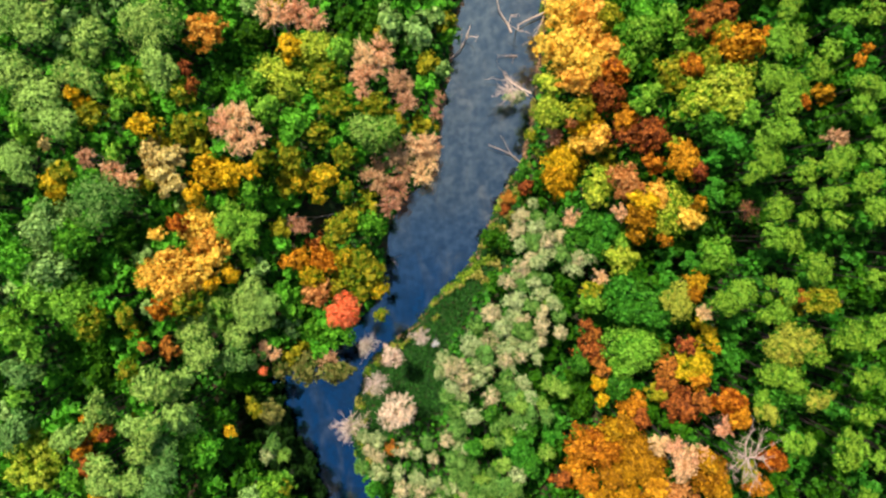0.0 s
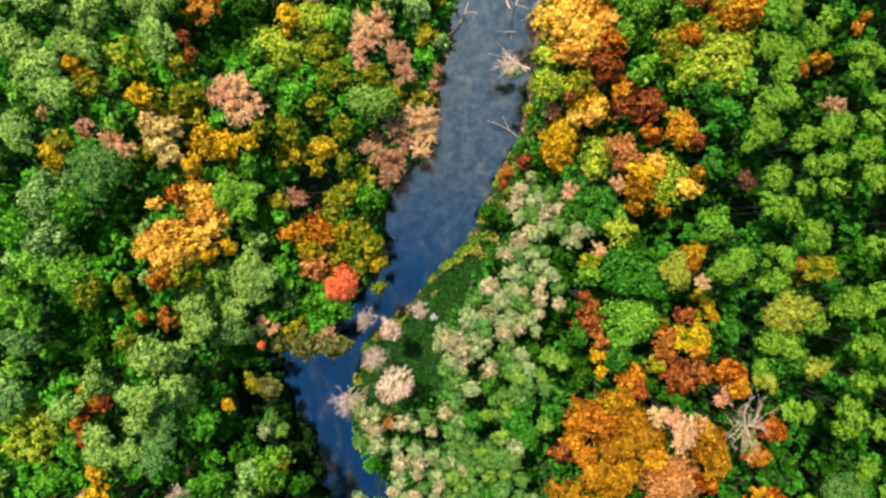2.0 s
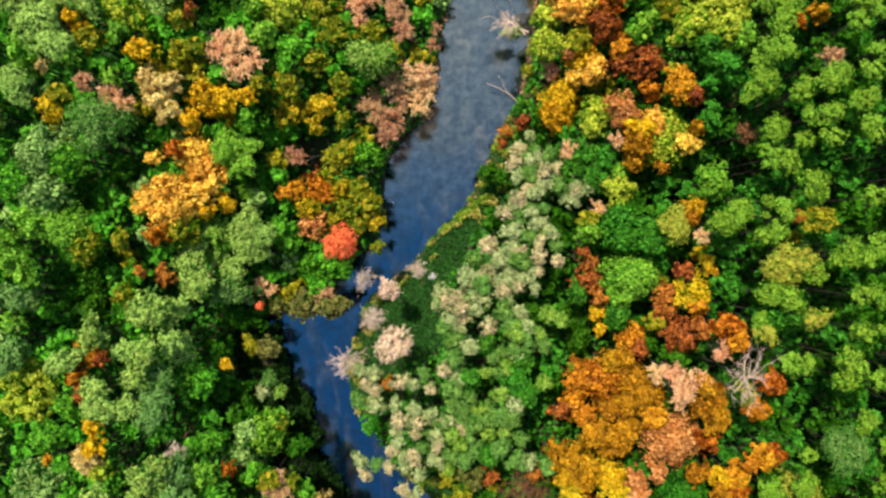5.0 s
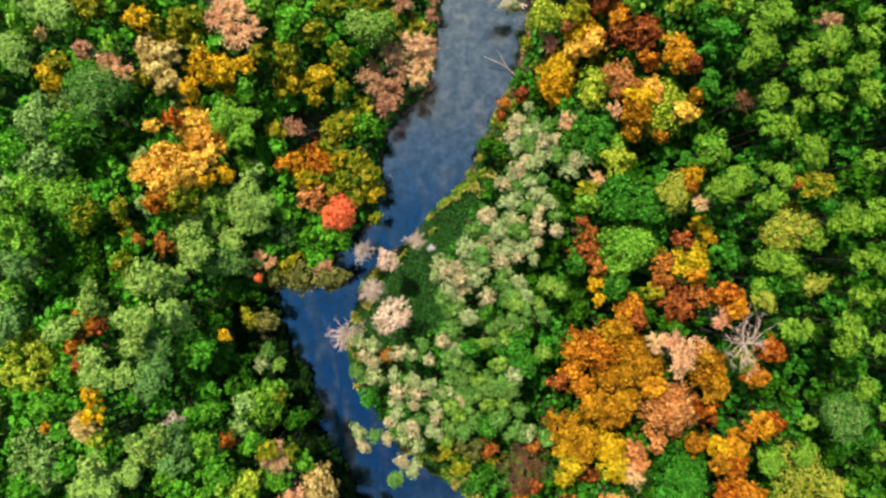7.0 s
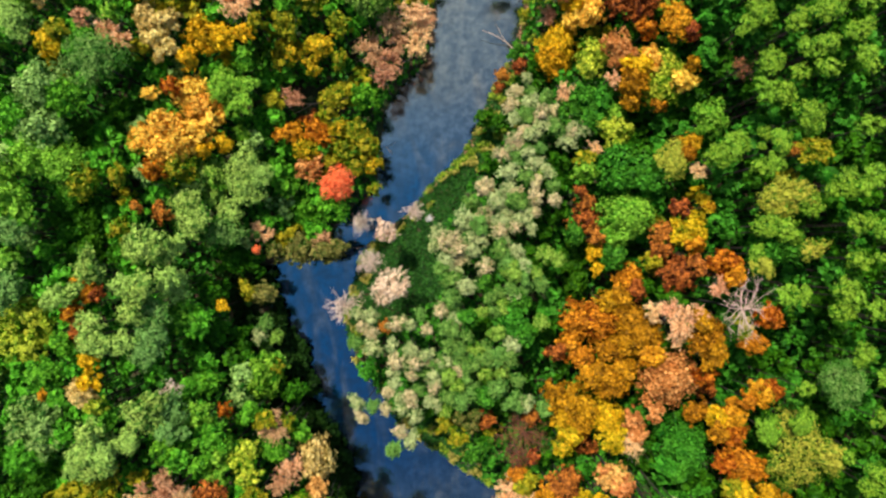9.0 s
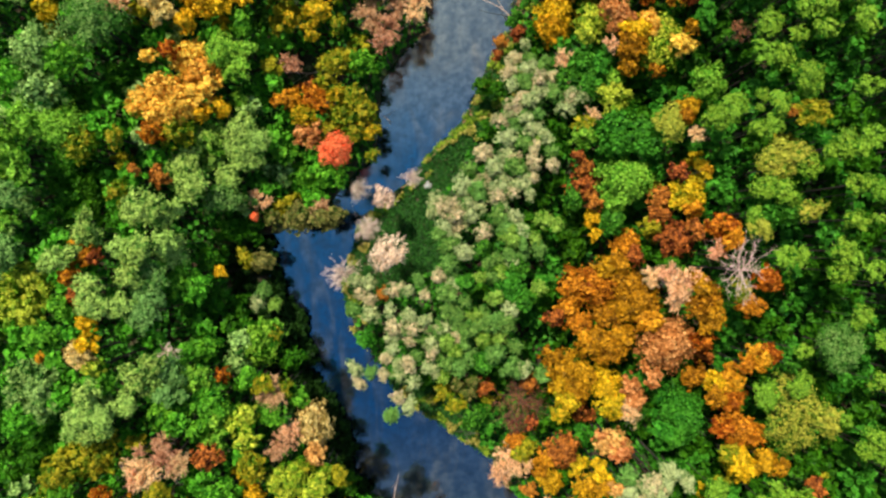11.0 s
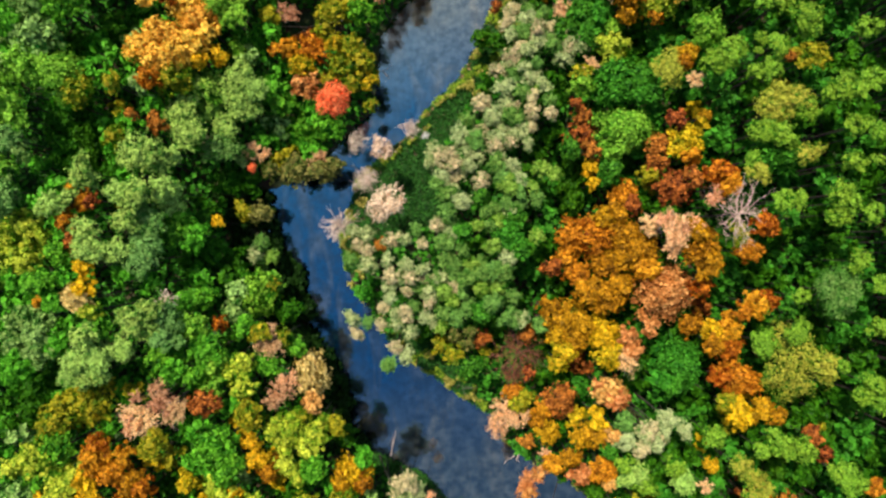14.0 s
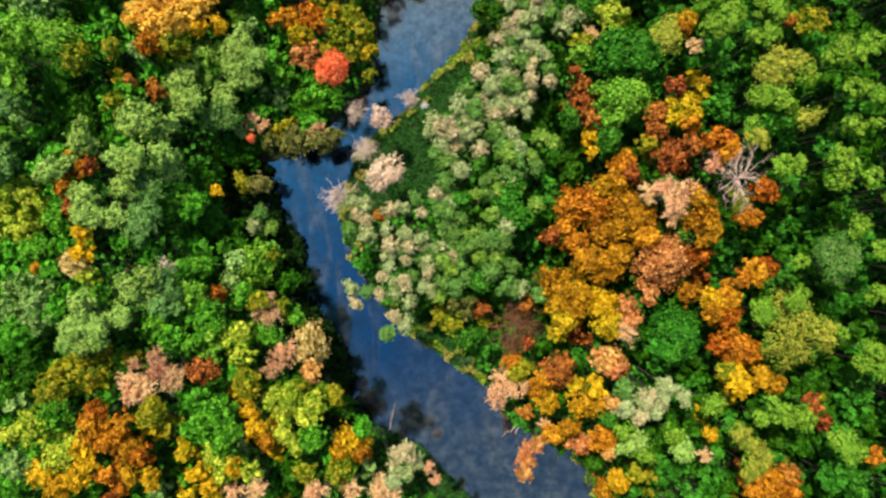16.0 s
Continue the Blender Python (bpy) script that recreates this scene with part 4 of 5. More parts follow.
grove("F", "w",
      (11.4, 37, 1.46, 6.2), (12.9, 21, 1.12, 10.1), (13.4, 17.9, 1.73, 10.1), (14.5, 16, 1.27, 10.4), (10.6, 15.2, 1.27, 11),
      (15.4, 14.6, 1.32, 10.9), (14.5, 13.9, 1.43, 11.4), (19.4, 13.2, 1.82, 12.1), (13.1, 12.7, 1.48, 12.1), (18, 11.5, 1.56, 11.1),
      (10.4, 11.1, 1.25, 11.1), (12, 10, 1.11, 13.1), (12.9, 8.5, 1.49, 13.2), (9.6, 7.6, 1.63, 12.5), (14.6, 7.1, 1.32, 14.2),
      (9.7, 5.6, 1.48, 11.1), (7.9, 3.7, 1.85, 11.9), (7.7, 3.4, 1.43, 11.7), (9.2, 1.8, 1.64, 11.3), (11.6, 1.4, 1.49, 13))
grove("F", "w",
      (3.1, 1.2, 1.83, 11.4), (10.7, 0.9, 1.25, 12.9), (3.7, 0.7, 1.89, 10), (8.2, 0.5, 1.58, 12.2), (12.2, -0.4, 1.08, 13.1),
      (-0.9, -0.5, 1.46, 11), (3.8, -1.4, 1.25, 12.5), (5.2, -1.8, 1.6, 12.2), (8.3, -2, 1.25, 12.6), (-1.3, -2.4, 1.24, 11.4),
      (4.2, -3.3, 1.23, 12.9), (3.1, -3.3, 1.78, 11), (9.9, -3.5, 1.44, 14.3), (0.3, -4.7, 1.52, 12.1), (10.8, -5.5, 1.19, 14.7),
      (1.6, -6.7, 1.41, 11.2), (2.9, -8, 1.68, 13.6), (9.4, -9.9, 1.55, 13.1), (-12.7, -11.7, 1.28, 9.9), (-10.9, -11.9, 1.42, 10))
grove("F", "w",
      (1, -12.7, 1.34, 13.7), (-5, -13.2, 1.13, 13.3), (-27.5, -14.3, 1.44, 8), (-7.7, -15.8, 1.23, 13), (8.7, -16.1, 1.52, 14.8),
      (-4.8, -16.5, 1.19, 13.5), (-10.7, -16.6, 1.62, 11), (-5.5, -16.7, 1.28, 12.9), (-2.8, -17.3, 1.22, 13.2), (-6, -18.4, 1.32, 12.3),
      (-0.2, -18.6, 1.54, 12), (-7.5, -19.5, 1.31, 12.6), (-2.1, -21.1, 1.57, 12.1), (-7.5, -21.1, 1.13, 13), (-6.8, -23.3, 1.12, 12.7),
      (-13, -23.9, 1.38, 12), (-3, -24.1, 1.08, 12), (-2.1, -24.5, 1.38, 11.8), (10.5, -24.8, 1.55, 12.6), (-6.9, -24.8, 1.32, 12.5))
grove("F", "w",
      (-5.1, -26.1, 1.38, 12.2), (-5.8, -29.4, 1.44, 12.2), (28.1, -37.6, 1.16, 18.5), (28.5, -37.8, 1.57, 18), (30.7, -39.3, 1.46, 17.9),
      (27.9, -39.4, 1.22, 18.2), (25.1, -39.5, 1.43, 19.4), (22.8, -40.4, 1.68, 18.9), (26.8, -41, 1.15, 18.8), (-5.3, -48.8, 1.73, 10.8),
      (-7.7, -50, 1.47, 11.4), (-6.1, -50.3, 1.28, 11.7), (-8.3, -51.2, 1.54, 12))
grove("F", "wg",
      (13.4, 19, 1.17, 10), (15.5, 18.4, 1.43, 9.9), (12.8, 15.9, 1.42, 10.4), (12.4, 15.5, 1.75, 11), (12.3, 15.3, 1.3, 11.3),
      (16.4, 13.5, 1.51, 11.8), (14.2, 13, 1.37, 10.5), (14, 10.4, 1.04, 13.3), (12.2, 10.2, 1.78, 11.6), (10.8, 9.5, 1.4, 11),
      (12.2, 6.8, 1.57, 12.8), (15.4, 5.3, 1.24, 13.5), (4.1, 3.8, 1.5, 9.9), (10.2, 3.4, 1.78, 13.4), (5.2, 0, 1.71, 12.8),
      (7.7, -3.3, 1.69, 14.7), (8.4, -4.9, 1.49, 14.8), (-0.5, -5.4, 1.4, 12.3), (10.8, -5.4, 1.32, 14.6), (0.8, -7.2, 1.63, 13.7))
grove("F", "wg",
      (10.8, -7.5, 1.11, 14.6), (13, -8.1, 1.32, 14.8), (11.1, -8.7, 1.36, 13.3), (8.9, -8.8, 1.23, 14.2), (7.2, -9.3, 1.44, 13),
      (0.6, -9.7, 1.66, 14.2), (6.1, -9.8, 1.18, 13.9), (1.2, -10.5, 1.17, 13.2), (-3.6, -11.6, 1.21, 13.1), (6.7, -11.8, 1.23, 14.2),
      (-26.5, -12.7, 1.38, 8), (0.1, -13.7, 1.77, 14.6), (2.6, -14.9, 1.19, 14.7), (-13.2, -15.7, 1.32, 11), (0.4, -16.2, 1.79, 13.7),
      (1.7, -16.6, 1.17, 13.5), (5.2, -16.7, 1.31, 13.4), (1.7, -17.6, 1.2, 12.6), (6.7, -17.7, 1.6, 14.7), (8, -17.8, 1.76, 15))
grove("F", "wg",
      (5.2, -18, 1.47, 14.7), (3.7, -18.2, 1.31, 13.7), (1.4, -18.2, 1.54, 12.7), (-1.5, -18.8, 1.81, 12.4), (2.9, -18.9, 1.43, 14.8),
      (-4.3, -20, 1.29, 11.9), (2.5, -20.3, 1.51, 12.4), (9.5, -21.5, 1.3, 12.5), (6.4, -22.1, 1.59, 14.5), (-4.4, -22.4, 1.09, 11.8),
      (7, -22.4, 1.43, 13.1), (-1.8, -22.6, 1.19, 11.7), (3.2, -22.9, 1.37, 12.3), (-0, -23.5, 1.34, 12.7), (1.5, -24.1, 1.57, 12.6),
      (-10.9, -24.5, 1.15, 12.1), (8.8, -24.6, 1.8, 13), (1.4, -24.8, 1.18, 11.7), (13.3, -25.6, 1.58, 12), (-8, -30.3, 1.5, 13.2))
grove("F", "wg",
      (22.6, -37.6, 1.53, 19.6))
grove("F", "kw",
      (11.2, 19.4, 1.36, 9.3), (10.5, 17.4, 1.49, 10.3), (16.7, 16, 1.55, 10.3), (14.5, 16, 1.52, 11.8), (13.5, 14.8, 1.11, 11),
      (19.1, 13.8, 1.88, 11.6), (12.3, 13.4, 1.3, 11.1), (10.7, 12.1, 1.69, 11.7), (8.6, 10, 1.39, 11.6), (12.7, 8.6, 1.11, 12.5),
      (6.4, 5.9, 1.58, 11.3), (13.1, 5.8, 1.21, 13.2), (6.1, 5.5, 1.65, 11.3), (10.5, 4.4, 1.46, 12.2), (13, 4, 1.55, 13.2),
      (15.3, 3.3, 1.24, 14.8), (12.7, 1.8, 1.06, 12.8), (6.2, 1.4, 1.91, 10.3), (10, -0.2, 1.26, 12.9), (7.8, -0.7, 1.42, 12.9))
grove("F", "kw",
      (0.5, -1.6, 1.88, 11.9), (1.2, -1.8, 1.59, 11.9), (2.1, -3.1, 1.47, 12.2), (1.9, -4.5, 1.32, 11.2), (5.5, -5.5, 1.61, 13.8),
      (-0.6, -11.1, 1.44, 13.6), (-7, -13, 1.64, 11.9), (-12.1, -13.6, 1.17, 9.9), (-2.9, -13.8, 1.06, 13.5), (-10.9, -14.4, 1.42, 10.2),
      (-7.3, -18, 1.49, 13.2), (-4.6, -18.4, 1.36, 13.3), (-2.4, -18.6, 1.3, 11.8), (1.3, -20, 1.39, 12.3), (-5.2, -20.2, 1.08, 12.4),
      (-2.3, -22.2, 1.08, 12.8), (-8.5, -22.5, 1.19, 12.5), (-5.6, -23.5, 1.51, 13), (-9.1, -24.8, 1.09, 12.2), (-12.6, -26.1, 1.21, 11.3))
grove("F", "kw",
      (-7.2, -27.9, 1.32, 12.6), (26.4, -38.6, 0.99, 18.1), (25.3, -39.3, 1.58, 19.2), (27.8, -40.1, 1.39, 17.4), (24.6, -41.4, 1.32, 19.2),
      (-6.2, -47.1, 1.82, 12.3), (-7.3, -47.6, 1.47, 11.4), (-8.3, -49.5, 1.22, 10.8))
grove("B", "gd",
      (34.1, 30, 2.28, 21.2), (35.6, 28.2, 2.29, 20.8), (36.6, 27.3, 2.12, 21.7), (11.8, 25.7, 1.6, 8.1), (34.7, 25.1, 1.55, 19.8),
      (35.1, 21.9, 1.72, 18.9), (34.9, 20.4, 1.54, 19.9), (20.8, 17.5, 2.36, 12.5), (23, 17.4, 2.09, 13.2), (18.4, 15.2, 2.54, 12.3),
      (21.5, 14.7, 2.36, 12.5), (23.9, 7.7, 3.3, 14.4), (26.9, 7.3, 2.81, 16.9), (24.9, 5.5, 2.41, 16.7), (27.7, 4.9, 2.23, 17.4),
      (18, -1.4, 2.07, 14.2), (40.8, -4.4, 2.61, 22.6), (43.2, -4.5, 2.08, 23), (23.2, -4.7, 2.31, 14.6), (5.3, -7.8, 1.81, 14.6))
grove("B", "gd",
      (9.9, -10.7, 2.07, 14.1), (2.8, -12.2, 1.8, 15), (8.9, -13.2, 2.45, 15.4), (10.4, -14.9, 2.05, 15.1), (4.9, -23.7, 1.84, 13.5),
      (44.1, -24.3, 1.08, 19.9), (3.1, -31.6, 1.86, 12.3), (31.5, -31.6, 4.07, 16.5), (28.7, -33.5, 1.78, 16), (29.9, -34.2, 1.61, 16.7),
      (20.9, -42, 1.42, 18.2), (52.5, -50, 2, 17.1), (51.3, -51.7, 2.41, 16.6), (53.8, -53, 1.76, 17.2))
grove("P", "py",
      (43.6, 43.3, 1.83, 21.6), (49.2, 42.2, 1.02, 21.8), (53.6, 42.2, 2.19, 21.9), (51.2, 41.8, 1.3, 22), (42.3, 39.2, 2.18, 22.1),
      (44, 39.2, 1.8, 22.7), (47.7, 37.2, 1.72, 23.3), (45.2, 35.4, 1.56, 24), (41.1, 34.7, 2.03, 22), (46.3, 34.7, 1.42, 23.6),
      (43.1, 33.8, 2.29, 23), (50.4, 32.9, 1.95, 25.4), (52.5, 31.9, 1.75, 24.5), (41.8, 31.2, 2.12, 23.9), (49.4, 30.1, 1.51, 26.1),
      (40.1, 27.8, 1.97, 24.3), (41.9, 27.7, 1.75, 24.6), (39.1, 27.3, 1.29, 23.4), (52, 26.8, 1.39, 25.5), (39.9, 24.9, 2.14, 23.3))
grove("P", "py",
      (51.3, 24.5, 1.73, 25.7), (47.1, 24.3, 2.08, 25.6), (39.2, 23.6, 1.59, 22.3), (45.8, 23.4, 1.73, 25.9), (44, 23.2, 1.55, 24.3),
      (37.6, 22.6, 0.86, 22.4), (43.1, 22.2, 1.4, 24.6), (51, 21.5, 1.95, 25.1), (49.3, 20.9, 1.25, 25.4), (46.9, 20.1, 1.83, 24.6),
      (44.8, 19.8, 1.56, 23.9), (51.7, 18.9, 1.76, 24.4), (41.3, 18.7, 2.02, 22.3), (45, 17.1, 1.45, 22.3), (52.1, 17.1, 1.4, 24.6),
      (46.9, 17, 1.75, 24.9), (41.1, 15.2, 2.04, 21.7), (42.9, 14.4, 2.02, 22.4), (44.5, 11.5, 2.1, 24.9), (45.3, 10.6, 1.77, 23.9))
grove("P", "py",
      (39.8, 9.9, 1.01, 22.8), (51.3, 9.7, 1.74, 25.5), (41.7, 9.1, 1.43, 23.2), (36.3, 8.4, 2.31, 22.6), (39, 8.1, 0.71, 23.4),
      (41.5, 7.9, 1.28, 24.1), (34.5, 7.4, 2.02, 22.5), (40.9, 6.1, 1.8, 22.8), (38.8, 5.8, 1.29, 23.3), (52.6, 4.1, 1.76, 24.4),
      (48.4, 3.2, 2.09, 25.2), (49.8, 2.7, 1.52, 25.8), (46.7, 2.6, 1.26, 24.7), (44.6, 1, 1.77, 23.8), (39.7, -1.5, 2.14, 23.3),
      (50.4, -1.6, 1.25, 25.6), (48.3, -1.9, 1.5, 26.8), (41.8, -2.3, 2.13, 23.9), (51, -2.7, 1.37, 26.7), (38.6, -5, 1.45, 22.2))
grove("P", "py",
      (48.5, -5.9, 1.72, 26.4), (51.1, -6, 1.03, 26.6), (47.9, -9.7, 1.95, 25.2), (43.1, -9.9, 1.56, 23.9), (41.8, -10.3, 1.57, 23.2),
      (48.9, -10.7, 1.75, 25), (47.7, -12.1, 1.76, 24.2), (51.5, -12.2, 1.54, 25), (51.1, -18, 1.8, 22.9), (53.5, -20.7, 1.43, 23.3),
      (44.2, -22.1, 1.31, 21.9), (53.9, -26.4, 1.61, 21.4), (45.2, -27, 1.88, 19.4), (41.9, -28.6, 2.16, 17.3), (50.1, -31.4, 1.04, 20.3),
      (53.8, -33.6, 2.06, 20.9), (52.5, -35, 1.48, 20.4), (55.2, -35.9, 2.08, 20.3), (34.5, -40.5, 1.92, 17.9), (43, -41.7, 2.42, 18.7))
grove("P", "py",
      (40.9, -42.5, 1.53, 18.1), (45.9, -42.6, 2.12, 18.6), (22.3, -43.1, 1.49, 19.7), (28.7, -43.9, 1.51, 19.2), (49.8, -45.4, 1.51, 19.1),
      (51.5, -46.4, 2.41, 19), (25.5, -46.6, 1.93, 17.5), (52.7, -47, 1.51, 19))
grove("B", "lw",
      (-32.2, 8.8, 2.95, 14), (-32.1, 6.3, 2.13, 11.8))
grove("P", "pb",
      (-43.6, 23.1, 4.14, 21.1), (-55, 1.7, 2.3, 20.6), (-30.8, 0.6, 2.75, 11.7), (-56.8, -5.6, 2.53, 18.5), (-58.4, -7, 2.12, 18.3),
      (-38.1, -9.3, 2.53, 18.5), (-39, -12.4, 2.98, 17.9), (-39.3, -14.4, 2.52, 18.9), (49.4, -21.8, 3.68, 21.8), (-37.1, -22.6, 2.97, 18.2),
      (-36.7, -25, 1.66, 19.8), (-34.9, -25.1, 1.18, 18.6))
grove("B", "R",
      (-14.5, 7.1, 2.79, 12.4), (-27.4, -1.8, 0.8, 8.1))
grove("S", "gw",
      (-4, 2.7, 1.58, 11.4), (-11.9, 1.5, 1.94, 9.7), (-10.8, -4.3, 2.24, 10.4), (-15, -10.7, 2.43, 9), (-37, -20, 1.66, 17.9))
grove("F", "lw",
      (14.3, 7.1, 1.35, 12.4), (14, -4.3, 1.6, 14.1), (15.5, -4.8, 1.34, 14.1), (8.8, -5.8, 1.43, 14.8), (9.4, -6.7, 1.3, 14.9),
      (12.5, -6.8, 1.2, 14.3), (9.7, -7, 1.05, 14.1), (7.7, -11.5, 1.52, 14), (4.8, -11.5, 1.11, 14.6), (12.8, -13.4, 1.32, 14.7),
      (6.8, -14.6, 1.49, 15.3), (-25.3, -14.8, 1.29, 7), (3.9, -16.9, 1.43, 13.8), (5.3, -19.3, 1.16, 13), (5.1, -20.2, 1.42, 13.9),
      (7.3, -20.2, 1.52, 12.7), (0.1, -20.6, 1.41, 13.1), (0.9, -21.9, 1.25, 12.9), (-0.7, -25.6, 1.18, 11.8))
grove("S", "W",
      (-1.9, 1.6, 0.65, 10.4))
grove("F", "kc",
      (-8.1, 0.1, 1.85, 10.8), (-7.7, -7.9, 2.93, 11.5))
grove("P", "pk",
      (29.6, 7.3, 2.61, 19.8), (41.9, 2.2, 3.03, 22.9), (43.3, 1.8, 2.78, 23.4), (41.1, 0.9, 2.24, 22.8), (44.4, -4.5, 1.88, 24.4),
      (39.1, -6.4, 1.77, 22.5), (48.6, -31.5, 2.5, 19.7), (46.2, -31.6, 5.18, 18.2), (38, -44.7, 1.87, 17.8), (39.9, -46.6, 2.15, 16.9),
      (41.7, -48.7, 1.91, 16.2), (39.6, -49.4, 1.88, 17.3))
grove("S", "ko",
      (11.3, -48.5, 2.39, 11.7))


# ---- the close forest between and beyond them: lower crowns that nobody could count ----
filler = random.Random(23)
DULL = {"o": "r", "yo": "yt", "y": "yt", "yl": "l", "ko": "r", "r": "t", "k": "t", "kb": "t", "p": "g", "pb": "d", "py": "g", "pk": "g", "w": "g", "kw": "l", "m": "g",
        "gl": "g", "lw": "l", "R": "g", "r2": "t", "gw": "t", "W": "g", "D": "t", "yt": "t"}
WOODS = {"gd": ([], [], []), "gl": ([], [], []), "yt": ([], [], []), "g": ([], [], []), "d": ([], [], []), "da": ([], [], []), "t": ([], [], []), "l": ([], [], []), "r": ([], [], []), "p": ([], [], []), "py": ([], [], [])}
SHAPE = {(kind, size, v): crown_mesh(kind, (170, 250, 360)[size], 0.37 / SIZES[size], 900 + 10 * size + v)
         for kind in ("broadleaf", "pine") for size in range(3) for v in range(3)}
STEMS = []


def wood(kind, colour, x, y, r, h):
    """Adds one tree of the close forest to the joined woods."""
    v, f, top_light = SHAPE[kind, 0 if r < 1.8 else 1 if r < 2.6 else 2, filler.randrange(3)]
    a = filler.uniform(0, 6.283)
    turn = np.array([[math.cos(a), -math.sin(a), 0], [math.sin(a), math.cos(a), 0], [0, 0, 1.2]])
    verts, faces, top_lights = WOODS[colour]
    top_lights.append(top_light)
    faces.append(f + sum(len(q) for q in verts))
    verts.append((v @ turn.T) * r + [x, y, h - r])
    foot = float(ground_height(np.array(x), np.array(y)))
    STEMS.append(tube([(x, y, foot - 0.1), (x + 0.1, y, (foot + h - r) / 2), (x, y, h - r)], (0.15, 0.1, 0.06), 5))


listed = len(STANDING)
known = np.array([s[:4] for s in STANDING])
hues = [s[4] for s in STANDING]
for _ in range(14000):
    x, y = filler.uniform(-76, 76), filler.uniform(-66, 64)
    r = filler.uniform(1.6, 3.2)
    if inland(x, y) < (0.6 if x < -14 else 1.8) or marshy(np.array(x), np.array(y)):
        continue
    if ((x +18.3) / 5.5) ** 2 + ((y -20.5) / 3.0) ** 2 < 1:
        continue
    d = np.hypot(known[:, 0] - x, known[:, 1] - y)
    if np.any(d < (0.4 if x > 26 else 0.53) * (known[:, 2] + r)):
        continue
    near = hues[int(np.argmin(d))]
    outside = d[:listed].min() > 6
    east = x > table(RIGHT_BANK, y)
    own = DULL.get(near, near)
    # darker leaf colours in the east stand in for deep shade between crowns
    colour = filler.choice([own, "d", "gd", "d", "gd" if x > 30 else "d"] if east else [own, own, "g", "gl", "g"]) if not outside else filler.choice(["g", "d", "t", "l", "g"])
    colour = "gd" if east and colour in ("g", "l") else colour
    # deep green paints the shade on the left bank's trees
    if not east and x < -14 and -45 < y < 0 and inland(x, y) < 8:
        if inland(x, y) < 5.0:
            continue
        colour = "d"
    pines = outside and abs(x) > 45 and filler.random() < 0.6
    three = np.argsort(d[:listed])[:3]
    h = float(known[three, 3].mean()) * ((filler.uniform(0.5, 0.74) if x > 32 else filler.uniform(0.52, 0.76) if east else filler.uniform(0.72, 0.94)) if not outside else filler.uniform(0.88, 1.0))
    wood("pine" if pines else "broadleaf", "py" if pines and x > 0 else "p" if pines else colour if colour in WOODS else "g", x, y, r, h)
    known = np.vstack([known, [x, y, r, h]])
    hues.append(colour)
# low near-black thicket added over the bank below the bend, painting its shade
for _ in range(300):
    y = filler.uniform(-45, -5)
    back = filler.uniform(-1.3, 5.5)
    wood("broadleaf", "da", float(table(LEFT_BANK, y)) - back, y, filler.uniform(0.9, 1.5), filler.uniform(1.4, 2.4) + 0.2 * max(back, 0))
for colour, (verts, faces, top_lights) in WOODS.items():
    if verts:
        tagged(new("woods", mesh_from("woods", np.vstack(verts), np.vstack(faces), LEAF[colour], False, np.concatenate(top_lights))), "close forest crowns below the taller trees, " + LABELS[colour].split(" tree")[0], "forest", kind="stuff")
tagged(new("stems", mesh_from("stems", *joined(STEMS), BARK, True)), "slender brown trunks of the close forest", "forest", kind="stuff")


# ---- undergrowth, reeds and grass ----
def scatter(name, count, accept, low, high, size, seed, material, label, category, long=1.0):
    rng = np.random.default_rng(seed)
    x, y = rng.uniform(-80, 80, count), rng.uniform(-70, 68, count)
    ok = accept(x, y)
    x, y = x[ok], y[ok]
    z = ground_height(x, y) + low + (high - low) * rng.random(len(x)) ** 1.6
    p = np.stack([x, y, z], 1)
    lean = rng.normal(scale=0.5, size=p.shape) + [0, 0, 1.0]
    ob = new(name, mesh_from(name, *leaf_quads(p, lean, size, rng, long), material))
    return tagged(ob, label, category, kind="stuff")


scatter("undergrowth", 100000, lambda x, y: (inland(x, y) > np.where((y < 2) & (y > -45) & (x < -14), 5.5, 0.3)) & ~marshy(x, y) & (((x +18.3) / 5.0) ** 2 + ((y -20.5) / 2.6) ** 2 > 1), 0.2, 4.2, 0.46, 5, LEAF["gd"], "dense dark green shrubs and ferns under the trees", "undergrowth")
GRASS = leaf_material("marsh_grass", (0.012, 0.07, 0.008), (0.03, 0.12, 0.014), thin=0.15)
REED = leaf_material("yellowing_reeds", (0.2, 0.22, 0.02), (0.5, 0.4, 0.1), thin=0.2)
scatter("marsh_grass", 640000, lambda x, y: marshy(x, y), 0.05, 0.7, 0.19, 6, GRASS, "dark green marsh grass on the low river bank", "grass", 2.2)
def reedy(x, y):
    d = x - table(RIGHT_BANK, y)
    clumped = np.sin(x * 1.9 + y) + np.sin(y * 1.7 - x * 1.1) + np.sin(x * 0.6 + y * 2.3)
    return (d > -0.5) & (((d < 2.4) & (clumped > 0.6)) | ((d < 7) & (y > 9) & (y < 24) & (clumped > 0.0)) | ((d < 7) & (y < -27) & (y > -42) & (clumped > 1.0)))


TUFT = leaf_material("green_reeds", (0.04, 0.16, 0.006), (0.24, 0.31, 0.02), thin=0.2)
RUDDY = leaf_material("ruddy_bank_reeds", (0.24, 0.10, 0.04), (0.48, 0.30, 0.15), thin=0.2)
scatter("green_reeds", 900000, lambda x, y: reedy(x, y) & (np.sin(x * 0.8 - y * 1.2) > -0.5), 0.2, 1.4, 0.17, 7, TUFT, "green reed tufts along the water's edge", "reeds", 2.0)
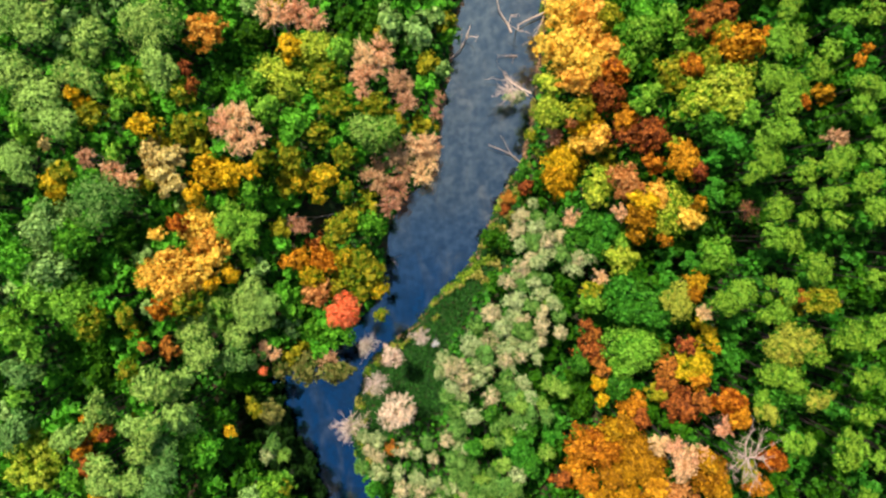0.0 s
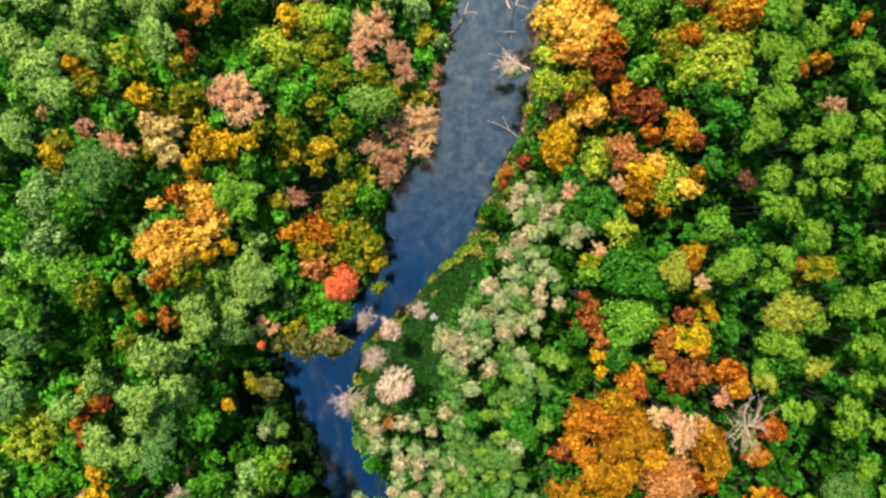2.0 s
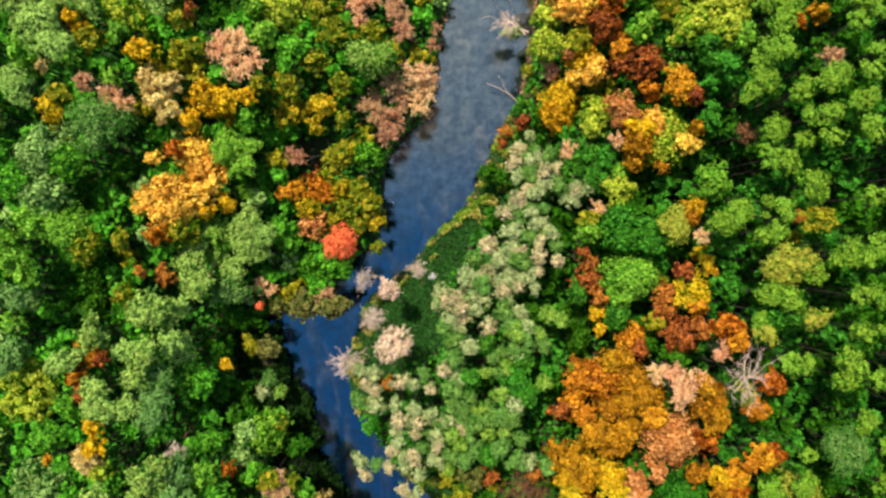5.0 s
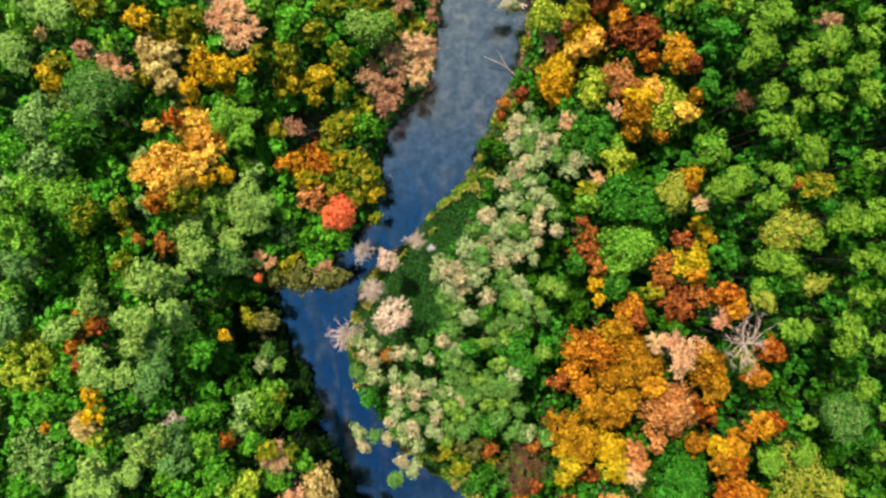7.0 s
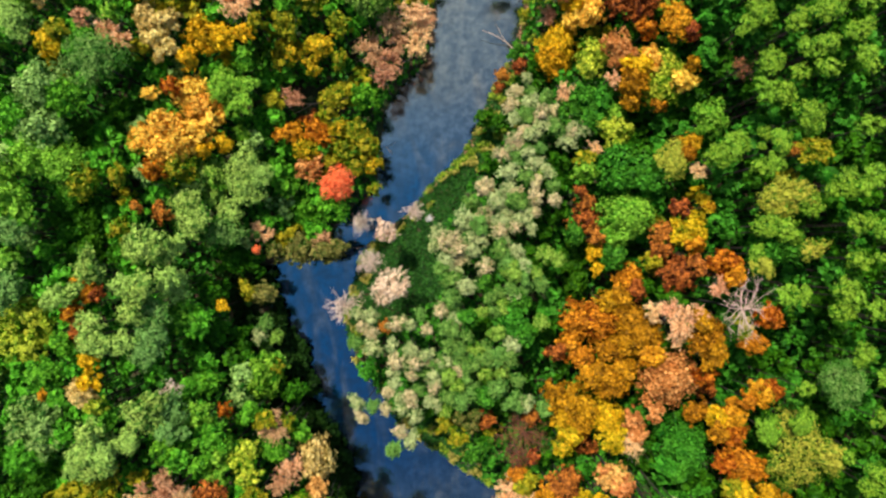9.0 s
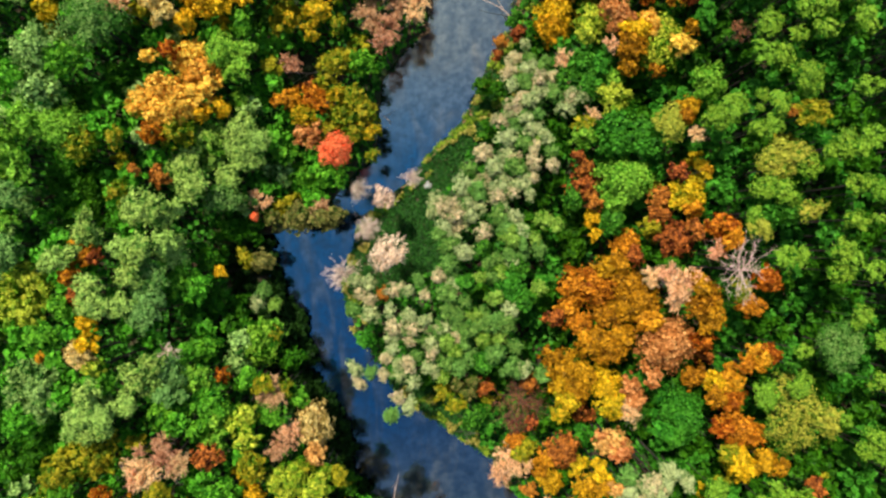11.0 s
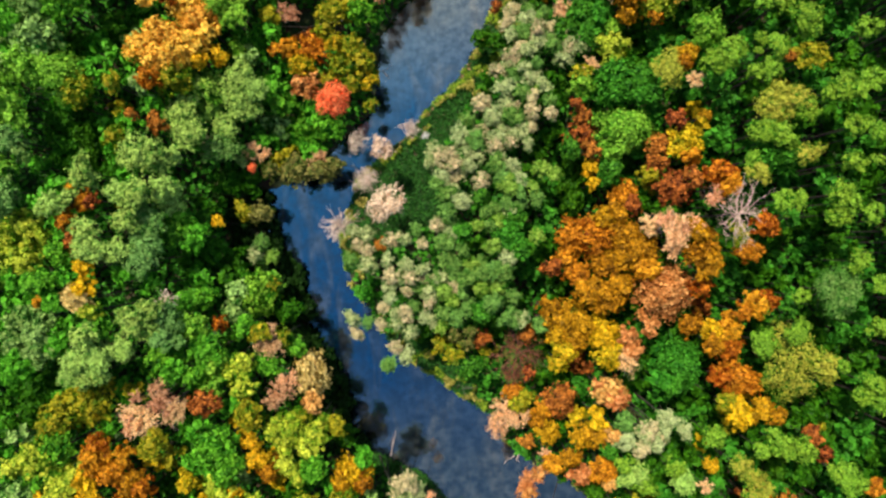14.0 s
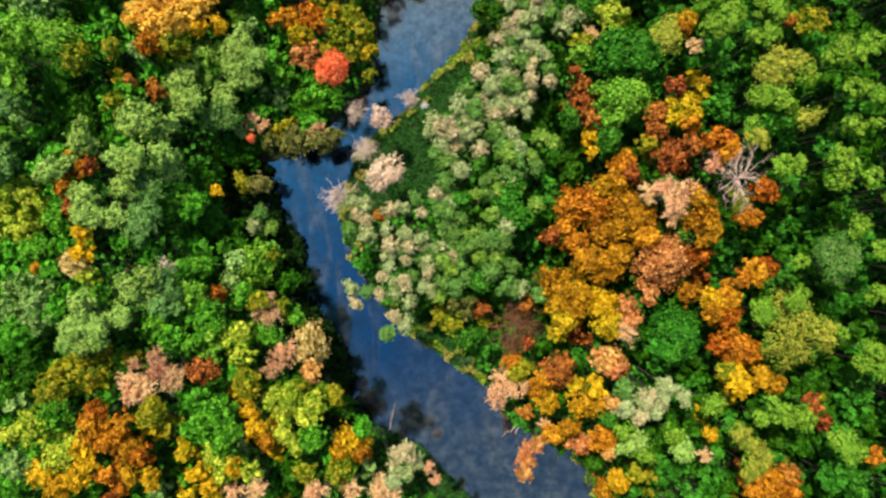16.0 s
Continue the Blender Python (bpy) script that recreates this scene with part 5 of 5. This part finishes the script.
scatter("yellow_reeds", 900000, lambda x, y: reedy(x, y) & (np.sin(x * 0.8 - y * 1.2) <= 0.2), 0.4, 1.6, 0.16, 8, REED, "yellowing reed tufts along the water's edge", "reeds", 2.0)
scatter("bank_litter", 700000, lambda x, y: ((np.abs(x - table(RIGHT_BANK, y) - 0.15) < 0.35 + 0.25 * np.sin(y * 1.1)) & (y > 0)) | ((np.abs(x - table(LEFT_BANK, y) + 0.1) < 0.2 + 0.25 * np.sin(y * 1.7)) & (y > 24)), 0.1, 0.5, 0.14, 9, RUDDY,
        "ruddy tan dead stalks on the river's edge", "reeds", 2.0)


# ---- fallen wood in the river ----
def fallen(name, label, x, y, z, dx, dy, length, thick, kids, seed, material=DEAD_WOOD):
    rng = np.random.default_rng(seed)
    me = mesh_from(name, *joined(limb(rng, (0, 0, 0), (dx, dy, 0.05), length, thick, 2, 0.0, kids)), material, True)
    ob = tagged(new(name, me), label, "driftwood", "fallen wood in the river")
    ob.matrix_basis = pose(x, y, z)
    return ob


fallen("fallen_branch", "bleached fallen branch lying in the river", 2.2, 44.4, 0.6, 0.84, 0.55, 5.8, 0.13, 2, 1, DEAD_WOOD)
fallen("fallen_branch", "forked bleached branch sticking out of the river", 11.8, 48.1, 0.25, -0.34, 0.94, 4.0, 0.14, 3, 2, DEAD_WOOD)
fallen("fallen_branch", "short bleached branch in the river", 12.6, 44.4, 0.2, -0.80, 0.61, 1.8, 0.1, 3, 3, DEAD_WOOD)
fallen("fallen_branch", "long thin branch lying in the water", 12.5, 27.8, 0.2, -0.68, 0.73, 6.3, 0.1, 1, 4, DEAD_WOOD)
fallen("fallen_tree", "pale fallen trunk leaning from the bank over water", 18.8, 51.8, 1.2, -0.92, -0.40, 6.8, 0.22, 2, 5, DEAD_WOOD)
fallen("fallen_branch", "pale dead limb over the water", 14.4, 38.3, 1.5, -0.99, 0.13, 6.8, 0.12, 3, 6, DEAD_WOOD)
fallen("fallen_branch", "pale dead limb over the water", 13.9, 37.9, 1.5, -0.70, 0.72, 5.0, 0.1, 3, 7, DEAD_WOOD)
fallen("fallen_tree", "grey dead tree fallen from the bank into the river", -11.0, 16.9, 0.5, 0.96, -0.29, 5.2, 0.16, 4, 8, DEAD_WOOD)
fallen("fallen_tree", "grey dead tree fallen from the bank into the river", -11.0, 16.6, 0.4, 0.85, -0.52, 4.6, 0.12, 3, 9, DEAD_WOOD)
fallen("fallen_log", "long bleached log lying on the forest floor", -11.5, 21.5, 1.7, -1.00, 0.06, 12.3, 0.13, 1, 10, DEAD_WOOD)
fallen("fallen_branch", "dull brown branches reaching over the water", 7.8, -36.9, 1.0, -0.99, -0.16, 6.0, 0.08, 4, 11, PALE_BARK)
fallen("fallen_branch", "thin dead branch standing in the water", -9.5, -47.1, 0.4, 0.25, 0.97, 4.1, 0.06, 2, 12, DEAD_WOOD)
fallen("fallen_branch", "short branch in the river", 11.5, -46.6, 0.3, -0.96, 0.26, 2.8, 0.12, 2, 13, DEAD_WOOD)
